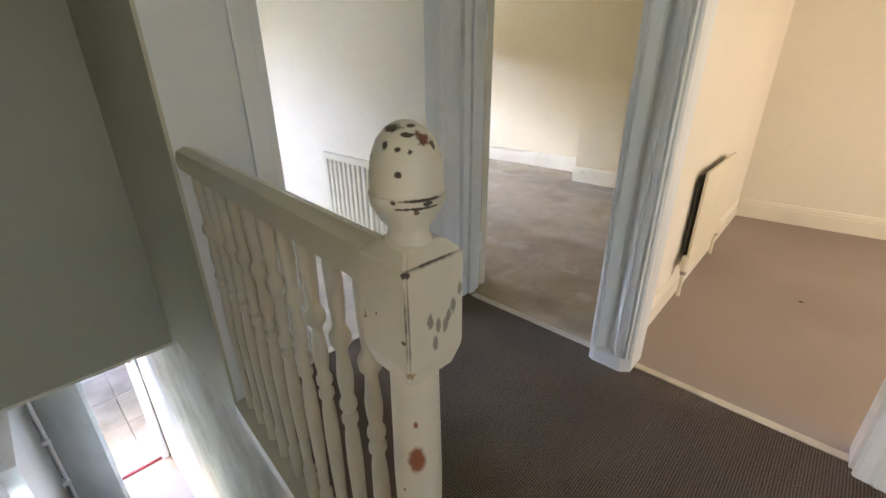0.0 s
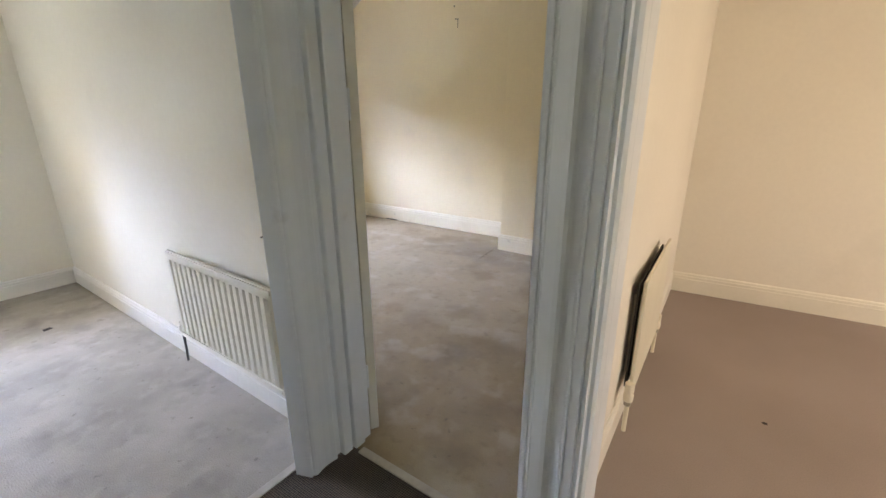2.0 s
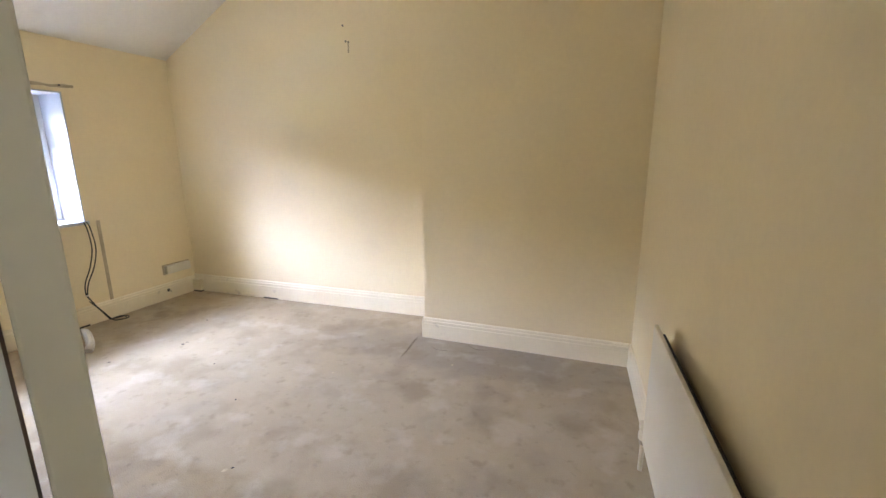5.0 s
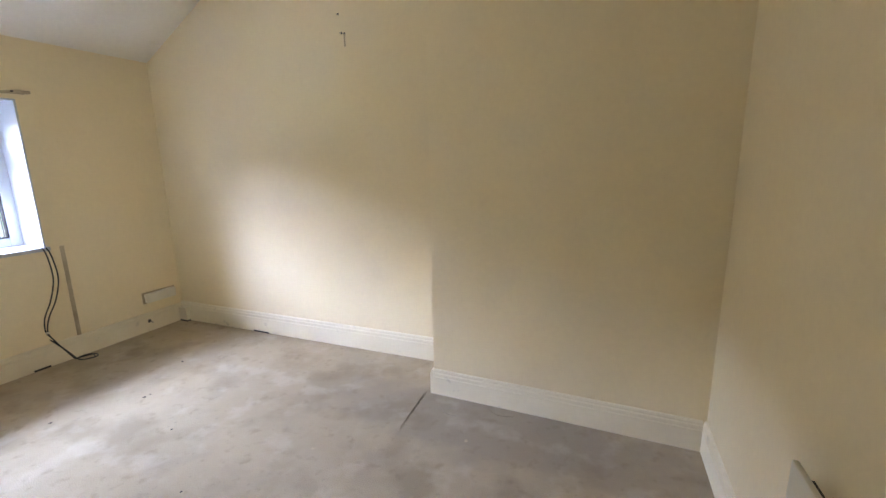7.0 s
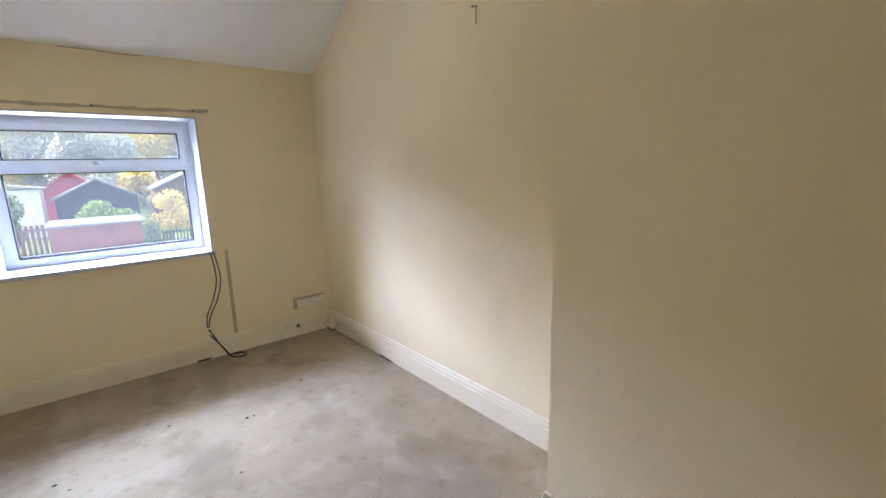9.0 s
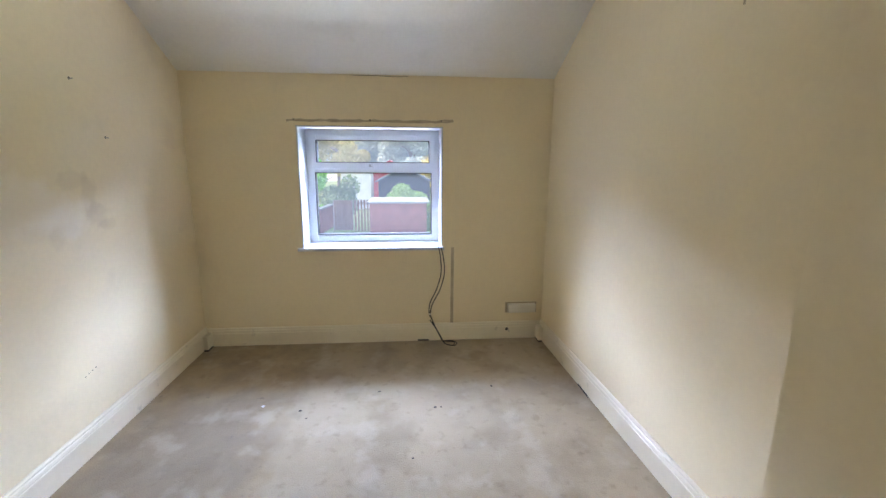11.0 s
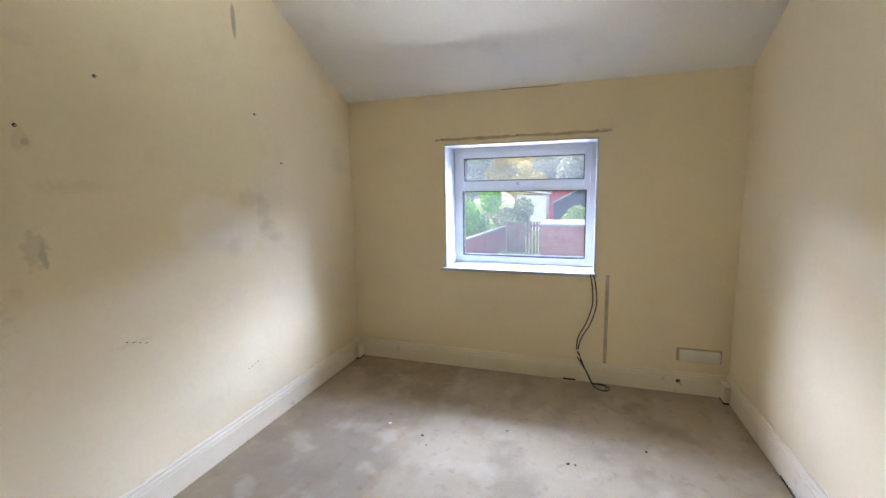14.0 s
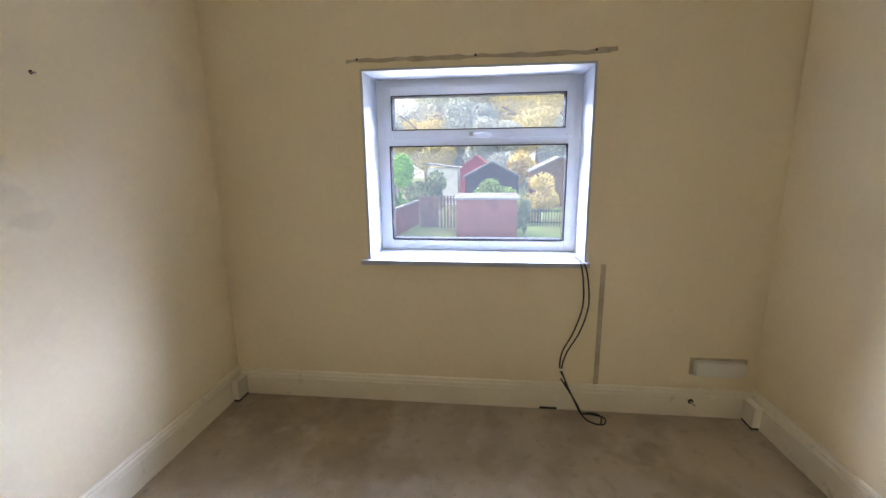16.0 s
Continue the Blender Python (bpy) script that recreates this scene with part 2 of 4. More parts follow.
over(w, (0.91, 0.82, 0.66), spot_mask(w, (-4.03, 3.165, 1.36), (0.13, 0.4, 0.12), 0.5, 0.7, 9.0))
over(w, (0.55, 0.45, 0.33), spot_mask(w, (-3.86, 3.165, 1.29), (0.20, 0.4, 0.05), 0.10, 0.9, 9.0))
over(w, (0.36, 0.30, 0.22), spot_mask(w, (-4.056, 3.165, 2.62), (0.018, 0.3, 0.10), 0.8, 0.3, 20.0))
for key, col in (("carpetB", (0.24, 0.20, 0.16)), ("carpetA", (0.25, 0.22, 0.185))):
    w = M[key]
    over(w, col, noise_mask(w, 3.1, 0.56, 0.74, 8.0, (1, 4, 0), amount=0.65))
    over(w, tuple(c * 0.7 for c in col), noise_mask(w, 11.0, 0.68, 0.78, 4.0, (5, 2, 0), amount=0.7))
for key, dk, lt in (("carpetB", (0.26, 0.205, 0.145), (0.52, 0.43, 0.31)), ("carpetA", (0.25, 0.22, 0.185), (0.62, 0.56, 0.48))):
    w = M[key]
    over(w, dk, noise_mask(w, 6.5, 0.53, 0.66, 9.0, (7, 1, 0), amount=0.24))
    over(w, lt, noise_mask(w, 9.0, 0.55, 0.66, 9.0, (2, 9, 0), amount=0.22))
    over(w, tuple(c * 0.6 for c in dk), noise_mask(w, 26.0, 0.66, 0.74, 3.0, (4, 4, 0), amount=0.45))
over(M["carpetB"], (0.48, 0.41, 0.32), noise_mask(M["carpetB"], 1.7, 0.55, 0.75, 5.0, (8, 3, 0), amount=0.5))
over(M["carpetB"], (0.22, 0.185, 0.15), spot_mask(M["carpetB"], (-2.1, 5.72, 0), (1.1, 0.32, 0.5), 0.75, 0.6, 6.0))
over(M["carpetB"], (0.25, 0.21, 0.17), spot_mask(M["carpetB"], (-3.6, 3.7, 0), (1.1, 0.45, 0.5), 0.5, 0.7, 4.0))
# paler stretch of carpet where furniture stood, with a straight worn edge
w = M["carpetB"]
nt = w.node_tree
co, nz, sx = nt.nodes.new("ShaderNodeTexCoord"), nt.nodes.new("ShaderNodeTexNoise"), nt.nodes.new("ShaderNodeSeparateXYZ")
nz.inputs["Scale"].default_value, nz.inputs["Detail"].default_value = 7.0, 8.0
nt.links.new(co.outputs["Object"], nz.inputs["Vector"])
nt.links.new(co.outputs["Object"], sx.inputs["Vector"])
edge = nt.nodes.new("ShaderNodeMath")
edge.operation = "MULTIPLY_ADD"
edge.inputs[1].default_value = 0.22
nt.links.new(nz.outputs["Fac"], edge.inputs[0])
nt.links.new(sx.outputs["Y"], edge.inputs[2])
mr = nt.nodes.new("ShaderNodeMapRange")
mr.inputs["From Min"].default_value, mr.inputs["From Max"].default_value, mr.inputs["To Max"].default_value = 4.27, 4.36, 0.42
nt.links.new(edge.outputs[0], mr.inputs["Value"])
over(w, (0.52, 0.435, 0.32), mr.outputs["Result"])
over(w, (0.25, 0.19, 0.125), noise_mask(w, 14.0, 0.58, 0.70, 9.0, (3, 3, 0), amount=0.36))
over(w, (0.25, 0.19, 0.125), noise_mask(w, 2.7, 0.52, 0.66, 10.0, (6, 2, 0), amount=0.42))
over(w, (0.60, 0.52, 0.41), noise_mask(w, 4.2, 0.56, 0.66, 10.0, (1, 8, 0), amount=0.30))
for key in ("cream", "ivory", "peach"):
    over(M[key], tuple(c * 0.8 for c in (0.70, 0.62, 0.48)), noise_mask(M[key], 1.9, 0.60, 0.85, 6.0, (2, 7, 3), amount=0.25))
over(M["ceiling"], (0.52, 0.47, 0.38), noise_mask(M["ceiling"], 2.4, 0.62, 0.80, 6.0, (1, 1, 1), amount=0.35))
over(M["plaster"], (0.33, 0.30, 0.27), noise_mask(M["plaster"], 3.2, 0.52, 0.68, 7.0, (0, 0, 0), (1, 1, 0.35), 0.6))
over(M["skirting"], (0.42, 0.36, 0.27), noise_mask(M["skirting"], 13.0, 0.66, 0.78, 4.0, (4, 4, 4), amount=0.5))
over(M["gloss"], (0.48, 0.47, 0.44), noise_mask(M["gloss"], 9.0, 0.66, 0.80, 4.0, (9, 4, 4), amount=0.4))

# chips in the newel's white paint, whose base is darkened for its shadow
M["chipped"] = mat("white_gloss_paint_on_rails", (0.62, 0.57, 0.49), (0.56, 0.51, 0.43), 0.35, 4.0, 40, 0.10, 0.2)
w = M["newel"] = mat("chipped_shaded_white_gloss_paint", (0.56, 0.51, 0.42), (0.50, 0.45, 0.36), 0.35, 4.0, 40, 0.10, 0.2)
over(w, (0.14, 0.06, 0.03), noise_mask(w, 30.0, 0.70, 0.715, 3.0, (0.3, 1.7, 0.9)))
BARE, RUST = (0.045, 0.028, 0.02), (0.13, 0.035, 0.022)
# chips on the acorn: sideways place, height, half width, half height
for u, z, a, b, col in ((-0.014, 1.2065, 0.010, 0.003, BARE), (0.003, 1.200, 0.006, 0.002, BARE), (0.0195, 1.195, 0.007, 0.006, RUST), (0.008, 1.2085, 0.005, 0.0015, BARE), (-0.021, 1.188, 0.003, 0.004, BARE), (-0.007, 1.186, 0.003, 0.002, BARE), (0.006, 1.183, 0.0025, 0.0025, BARE), (-0.008, 1.160, 0.003, 0.003, BARE), (0.030, 1.187, 0.004, 0.006, BARE), (0.018, 1.1305, 0.024, 0.0014, BARE), (0.014, 1.121, 0.022, 0.0014, BARE), (0.024, 1.126, 0.006, 0.002, BARE), (-0.014, 1.1285, 0.003, 0.002, BARE)):
    rad = 0.0465 if z < 1.15 else 0.046 * math.sqrt(max(0.05, 1 - ((z - 1.135) / 0.079) ** 2))
    h = math.sqrt(max(0.0, rad * rad - u * u))
    over(w, col, spot_mask(w, (0.75 * h + 0.66 * u, -0.66 * h + 0.75 * u, z), (a * 1.3, a * 1.3, b * 1.4), 1.0, 0.95, 170.0))
# worn edges of the block
over(w, BARE, spot_mask(w, (0.05, -0.05, 0.98), (0.0045, 0.0045, 0.085), 1.0, 0.45, 40.0))
over(w, BARE, spot_mask(w, (0.05, 0.0, 1.053), (0.0038, 0.058, 0.0034), 1.0, 0.45, 50.0))
over(w, BARE, spot_mask(w, (0.05, -0.05, 1.05), (0.008, 0.008, 0.006), 1.0, 0.5, 90.0))
over(w, (0.30, 0.16, 0.07), spot_mask(w, (0.047, -0.047, 0.90), (0.012, 0.010, 0.008), 1.0, 0.7, 90.0))
for z, a, b in ((0.72, 0.014, 0.027), (0.605, 0.016, 0.02), (0.585, 0.008, 0.02), (0.79, 0.004, 0.008)):
    over(w, (0.22, 0.065, 0.028), spot_mask(w, (0.029, -0.026, z), (a, a, b), 1.0, 0.45, 70.0))
for y, z in ((-0.012, 0.971), (0.002, 0.961), (0.015, 0.956), (0.021, 0.970), (0.029, 0.979), (0.042, 1.001), (-0.003, 0.936)):
    over(w, (0.17, 0.15, 0.12), spot_mask(w, (0.05, y, z), (0.02, 0.0052, 0.011), 0.9, 0.75, 110.0))

# ribbed dark landing carpet
M["rib"] = mat("dark_brown_ribbed_carpet", (0.085, 0.063, 0.050), (0.060, 0.045, 0.036), 0.95, 3.0, 200, 0.5, 0.6, spec=0.1)
nt = M["rib"].node_tree
co = nt.nodes.new("ShaderNodeTexCoord")
vo = nt.nodes.new("ShaderNodeTexVoronoi")
vo.inputs["Scale"].default_value, vo.inputs["Randomness"].default_value = 115.0, 0.15
rp = nt.nodes.new("ShaderNodeMapRange")
rp.inputs["From Min"].default_value, rp.inputs["From Max"].default_value = 0.55, 0.15
nt.links.new(co.outputs["Object"], vo.inputs["Vector"])
nt.links.new(vo.outputs["Distance"], rp.inputs["Value"])
bp = nt.nodes.new("ShaderNodeBump")
bp.inputs["Strength"].default_value, bp.inputs["Distance"].default_value = 0.9, 0.006
nt.links.new(rp.outputs["Result"], bp.inputs["Height"])
nt.links.new(bp.outputs["Normal"], nt.nodes["Principled BSDF"].inputs["Normal"])
over(M["rib"], (0.27, 0.21, 0.165), rp.outputs["Result"])

# window glass whose dust film also paints the outdoor haze into the view
g = bpy.data.materials.new("dusty_hazed_window_glass")
g.use_nodes = True
gt = g.node_tree
gt.nodes.remove(gt.nodes["Principled BSDF"])
clear, film, gloss_b = gt.nodes.new("ShaderNodeBsdfTransparent"), gt.nodes.new("ShaderNodeBsdfTranslucent"), gt.nodes.new("ShaderNodeBsdfGlossy")
film.inputs["Color"].default_value = (0.82, 0.89, 0.97, 1)
gloss_b.inputs["Roughness"].default_value = 0.02
m1, m2, fz = gt.nodes.new("ShaderNodeMixShader"), gt.nodes.new("ShaderNodeMixShader"), gt.nodes.new("ShaderNodeFresnel")
fz.inputs["IOR"].default_value = 1.3
dn = gt.nodes.new("ShaderNodeTexNoise")
dn.inputs["Scale"].default_value = 3.0
dr = gt.nodes.new("ShaderNodeMapRange")
dr.inputs["To Min"].default_value, dr.inputs["To Max"].default_value = 0.004, 0.006
gt.links.new(dn.outputs["Fac"], dr.inputs["Value"])
gt.links.new(dr.outputs["Result"], m1.inputs["Fac"])
gt.links.new(clear.outputs[0], m1.inputs[1])
gt.links.new(film.outputs[0], m1.inputs[2])
gt.links.new(fz.outputs[0], m2.inputs["Fac"])
gt.links.new(m1.outputs[0], m2.inputs[1])
gt.links.new(gloss_b.outputs[0], m2.inputs[2])
gt.links.new(m2.outputs[0], gt.nodes["Material Output"].inputs["Surface"])
M["glass"] = g


# ---- building helpers ----
def thing(name, label, category, group="", kind="", at=(0, 0, 0)):
    ob = new(name)
    ob.empty_display_size = 0.1
    ob.location = at
    return tagged(ob, label, category, group, kind)


def finish(bm, name, material, smooth=False):
    bmesh.ops.recalc_face_normals(bm, faces=bm.faces)
    me = bpy.data.meshes.new(name)
    bm.to_mesh(me)
    bm.free()
    if smooth:
        me.shade_smooth()
        me.set_sharp_from_angle(angle=radians(35))
    me.materials.append(M[material])
    return me


def part(name, bm, material, parent=None, label="", smooth=False, loc=None):
    ob = new(name, finish(bm, name, material, smooth))
    if parent:
        ob.parent = parent
    if loc:
        ob.location = loc
    return tagged(ob, label)


def structure(name, bm, material, label, category, smooth=False):
    return tagged(part(name, bm, material, None, "", smooth), label, category, "", "structure")


def add_box(bm, lo, hi, bevel=0.0):
    vs = [bm.verts.new((x, y, z)) for x in (lo[0], hi[0]) for y in (lo[1], hi[1]) for z in (lo[2], hi[2])]
    fs = [bm.faces.new([vs[i] for i in q]) for q in ((0, 1, 3, 2), (4, 6, 7, 5), (0, 4, 5, 1), (2, 3, 7, 6), (0, 2, 6, 4), (1, 5, 7, 3))]
    if bevel:
        es = list({e for f in fs for e in f.edges})
        bmesh.ops.bevel(bm, geom=es, offset=bevel, segments=2, profile=0.6, affect="EDGES")
    return bm


def box(lo, hi, bevel=0.0):
    return add_box(bmesh.new(), lo, hi, bevel)


def lathe(profile, steps=20):
    """Turned round z from (radius, height) pairs."""
    bm = bmesh.new()
    rings = []
    for r, z in profile:
        rings.append([bm.verts.new((r * math.cos(2 * math.pi * i / steps), r * math.sin(2 * math.pi * i / steps), z)) for i in range(steps)])
    for a, b in zip(rings, rings[1:]):
        for i in range(steps):
            bm.faces.new((a[i], a[(i + 1) % steps], b[(i + 1) % steps], b[i]))
    bm.faces.new(rings[0][::-1])
    bm.faces.new(rings[-1])
    return bm


def prism(outline, lift):
    """Extrudes a closed outline of 3D points along a vector."""
    bm = bmesh.new()
    a = [bm.verts.new(p) for p in outline]
    b = [bm.verts.new(Vector(p) + Vector(lift)) for p in outline]
    n = len(a)
    for i in range(n):
        bm.faces.new((a[i], a[(i + 1) % n], b[(i + 1) % n], b[i]))
    fa, fb = bm.faces.new(a[::-1]), bm.faces.new(b)
    bmesh.ops.triangulate(bm, faces=[fa, fb])
    return bm


def pierced(axis, d0, d1, us, vs, holes):
    """A wall across axis x or y from d0 to d1, on a grid of cuts us (along) and vs (up), with cells left out."""
    bm = bmesh.new()
    cache = {}

    def v(d, u, w):
        k = (d, u, w)
        if k not in cache:
            cache[k] = bm.verts.new((d, u, w) if axis == "x" else (u, d, w))
        return cache[k]

    solid = lambda i, j: 0 <= i < len(us) - 1 and 0 <= j < len(vs) - 1 and (i, j) not in holes
    for i in range(len(us) - 1):
        for j in range(len(vs) - 1):
            if not solid(i, j):
                continue
            u0, u1, w0, w1 = us[i], us[i + 1], vs[j], vs[j + 1]
            for d in (d0, d1):
                bm.faces.new((v(d, u0, w0), v(d, u1, w0), v(d, u1, w1), v(d, u0, w1)))
            for di, dj, p, q in ((-1, 0, (u0, w0), (u0, w1)), (1, 0, (u1, w0), (u1, w1)), (0, -1, (u0, w0), (u1, w0)), (0, 1, (u0, w1), (u1, w1))):
                if not solid(i + di, j + dj):
                    bm.faces.new((v(d0, *p), v(d1, *p), v(d1, *q), v(d0, *q)))
    return bm


def tube(points, radius, sides=8, closed=False):
    """A round bar through points, smoothed."""
    pts = [Vector(p) for p in points]
    fine = []
    for i in range(len(pts) - 1):
        p0, p1, p2, p3 = pts[max(i - 1, 0)], pts[i], pts[i + 1], pts[min(i + 2, len(pts) - 1)]
        for k in range(6):
            t = k / 6
            fine.append(0.5 * ((2 * p1) + (p2 - p0) * t + (2 * p0 - 5 * p1 + 4 * p2 - p3) * t * t + (3 * p1 - p0 - 3 * p2 + p3) * t ** 3))
    fine.append(pts[-1])
    bm = bmesh.new()
    rings = []
    for i, p in enumerate(fine):
        d = (fine[min(i + 1, len(fine) - 1)] - fine[max(i - 1, 0)]).normalized()
        s = d.cross(Vector((0.31, 0.17, 0.93))).normalized()
        w = d.cross(s)
        rings.append([bm.verts.new(p + radius * (math.cos(2 * math.pi * k / sides) * s + math.sin(2 * math.pi * k / sides) * w)) for k in range(sides)])
    for a, b in zip(rings, rings[1:]):
        for k in range(sides):
            bm.faces.new((a[k], a[(k + 1) % sides], b[(k + 1) % sides], b[k]))
    bm.faces.new(rings[0])
    bm.faces.new(rings[-1])
    return bm


# ---- the plan ----
WX = -5.332           # window wall face of the bedroom
BS, BN, BA = 3.165, 6.25, 6.345  # bedroom's south wall; alcove wall at the window and at the breast
CY, CX = 5.925, -2.475  # chimney breast: face and corner
BE, BD = -0.958, -0.812  # bedroom face of the partition, which is out of square: far end and door end
CE, CW = -0.82, -0.737   # its other face: far end and door end
LN = 2.985            # landing's north wall face
TH = 3.045            # threshold line
LW = -1.755           # landing's west wall face
SW = 1.69             # stair side wall face
DL, DR, DJ = -1.618, -0.852, -0.832  # bedroom door opening: west jamb, post's front edge, lining
EL, ER = -0.66, 0.075  # front room door opening
AL, AR = 2.045, 2.86  # box room door opening
HEAD = 2.08
TOP = 3.2
GND = -2.7

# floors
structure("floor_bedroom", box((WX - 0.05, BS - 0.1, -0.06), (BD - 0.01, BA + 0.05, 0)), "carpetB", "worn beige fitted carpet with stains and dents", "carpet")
structure("floor_front_room", box((CE, TH, -0.06), (3.4, 6.2, 0)), "carpetC", "mauve brown fitted carpet", "carpet")
bm = box((-5.3, SW + 0.013, -0.06), (LW - 0.02, 3.05, 0))
add_box(bm, (-5.3, 0.5, -0.06), (-2.652, SW + 0.012, 0))
structure("floor_box_room", bm, "carpetA", "worn grey fitted carpet with dirt marks", "carpet")
bm = box((LW - 0.02, SW, -0.06), (1.6, TH, 0))
add_box(bm, (-0.58, 0.4, -0.06), (1.6, SW - 0.001, 0))
structure("floor_landing", bm, "rib", "dark brown ribbed landing carpet", "carpet")
structure("floor_hall", box((-4.75, 0.6, GND - 0.02), (-2.0, SW + 0.1, -2.6)), "hallfloor", "pinkish brown hall carpet downstairs", "carpet")

# bedroom walls
structure("wall_west", pierced("x", -5.76, WX, (2.9, 4.062, 5.295, 6.5), (-0.06, 0.893, 1.942, TOP), {(1, 1)}), "cream", "cream painted wall round the window", "wall")
structure("wall_north", prism([(WX, BN, -0.06), (CX, BA, -0.06), (BE - 0.016, BA, -0.06), (BE - 0.016, 6.5, -0.06), (WX, 6.5, -0.06)], (0, 0, TOP)), "cream", "cream painted alcove wall", "wall")
structure("chimney_breast", box((CX, CY, -0.06), (BE + 0.001, BA, TOP)), "cream", "cream painted chimney breast", "chimney breast")
structure("wall_south", box((WX, 3.02, -0.06), (DL - 0.14, BS, TOP)), "cream_worn", "scuffed cream wall with stains and patched plaster", "wall")
structure("wall_east", prism([(BD, 3.031, -0.06), (BD + 0.035, 3.031, -0.06), (BE + 0.04, 6.4, -0.06), (BE - 0.015, 6.4, -0.06), (BE, CY, -0.06)], (0, 0, TOP)), "cream", "cream painted partition wall", "wall")
structure("wall_front_room_west", prism([(BD + 0.035, 3.031, -0.06), (CW, 3.031, -0.06), (CE - 0.01, 6.4, -0.06), (BE + 0.04, 6.4, -0.06)], (0, 0, TOP)), "peach", "warm cream partition wall", "wall")
structure("wall_door_head", box((DL - 0.14, 3.0, HEAD), (BD - 0.006, BS, TOP)), "cream", "cream wall over the bedroom door", "wall")
x1, x2, x3 = WX - 0.02, -4.26, BD
pr = [(x1, 2.34), (x2, 2.95), (x3, 2.95), (x3, 3.08), (x2 - 0.03, 3.08), (x1, 2.47)]
structure("ceiling_bedroom", prism([(x, BS - 0.02, z) for x, z in pr], (0, BA - BS + 0.02, 0)), "ceiling", "white ceiling sloping down to the window wall", "ceiling")

# box room
structure("wall_box_room_west", pierced("x", -5.4, -5.1, (0.4, 1.05, 1.85, 3.005), (-0.06, 1.05, 1.85, TOP), {(1, 1)}), "ivory", "pale ivory wall", "wall")
structure("wall_box_room_north", box((-5.1, 3.005, -0.06), (LW - 0.032, 3.02, TOP)), "ivory", "pale ivory plaster wall above the radiator", "wall")
bm = box((-2.75, SW + 0.013, -0.06), (LW - 0.031, SW + 0.1, TOP))
add_box(bm, (-2.75, 0.5, -0.06), (-2.652, SW - 0.001, TOP))
add_box(bm, (-5.1, 0.4, -0.06), (-2.75, 0.5, TOP))
structure("wall_box_room_south", bm, "ivory", "pale ivory wall beside the stairs", "wall")
structure("ceiling_box_room", box((-5.2, 0.4, 2.7), (LW, 3.03, 2.8)), "ceiling", "white ceiling", "ceiling")

# front room
structure("wall_front_room_breast", prism([(CE, 5.775, -0.06), (0.52, 5.905, -0.06), (0.52, 6.25, -0.06), (CE - 0.01, 6.25, -0.06)], (0, 0, TOP)), "peach", "warm cream chimney breast", "wall")
structure("wall_front_room_north", box((0.52, 6.1, -0.06), (3.4, 6.25, TOP)), "peach", "warm cream wall", "wall")
structure("wall_front_room_east", pierced("x", 3.35, 3.6, (2.9, 3.4, 5.0, 6.25), (-0.06, 0.9, 2.1, TOP), {(1, 1)}), "peach", "warm cream window wall", "wall")
structure("wall_front_room_south", box((0.33, 3.0, -0.06), (3.35, 3.1, TOP)), "peach", "warm cream wall", "wall")
structure("wall_front_room_head", box((CW + 0.002, 3.0, HEAD), (0.33, 3.1, TOP)), "peach", "warm cream wall over the door", "wall")
structure("ceiling_front_room", box((CW - 0.04, 3.0, 2.7), (3.4, 6.2, 2.8)), "ceiling", "white ceiling", "ceiling")

# landing and stairs
structure("wall_landing_west", pierced("x", LW - 0.03, LW, (SW + 0.012, AL, AR, 3.0), (-0.06, HEAD, TOP), {(1, 0)}), "gloss", "white painted wall round the box room door", "wall")
structure("wall_landing_north", box((0.33, LN, -0.06), (1.6, 3.0, TOP)), "ivory", "pale wall", "wall")
# unseen wall, its opening added only to hold the landing's fill lamp
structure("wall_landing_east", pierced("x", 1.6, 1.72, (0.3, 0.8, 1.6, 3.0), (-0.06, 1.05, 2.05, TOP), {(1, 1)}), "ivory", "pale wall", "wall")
structure("wall_landing_south", box((-0.58, 0.3, -0.06), (1.6, 0.4, TOP)), "ivory", "pale wall", "wall")
structure("ceiling_landing", box((-2.66, 0.3, 2.7), (1.7, 3.0, 2.8)), "ceiling", "white ceiling", "ceiling")
# bulkhead and upper side wall: stairwell shade painted as grey green
structure("wall_stair_bulkhead", box((-2.65, 0.6, -0.12), (-2.63, SW, TOP)), "stairwall", "bulkhead wall over the stairs with shade painted in grey green", "wall")
structure("wall_stair_north", box((-2.63, SW, -0.06), (LW, SW + 0.012, TOP)), "stairwall", "wall above the stairs with shade painted in grey green", "wall")
structure("wall_stair_lower", box((-4.7, SW, GND), (-0.6, SW + 0.08, -0.062)), "plaster", "patched bare plaster wall beside the stairs", "wall")
# the opening is added out of view for the hall's fill lamp
structure("wall_stair_south", pierced("y", 0.68, 0.78, (-4.7, -3.6, -2.9, -0.58), (GND, -2.2, -1.1, TOP), {(1, 1)}), "hallwhite", "pale stair wall", "wall")
structure("soffit_hall", box((-4.7, 0.6, -0.15), (-2.65, SW, -0.062)), "ceiling", "white hall ceiling", "ceiling")
structure("wall_hall_front", pierced("x", -4.85, -4.7, (0.6, 0.86, 1.64, 1.79), (GND, -0.55, -0.062), {(1, 0)}), "ivory", "pale wall round the street door", "wall")
# unseen roof and side walls added to keep lamp spill off the street door
structure("spill_block_roof", box((-9.6, 0.2, -0.5), (-5.762, 2.32, -0.38)), "ceiling", "unseen slab blocking lamp light over the street door", "roof")
structure("spill_block_south", box((-9.6, 0.2, GND), (-5.762, 0.32, -0.5)), "brick", "unseen side wall blocking lamp light from the street door", "wall")
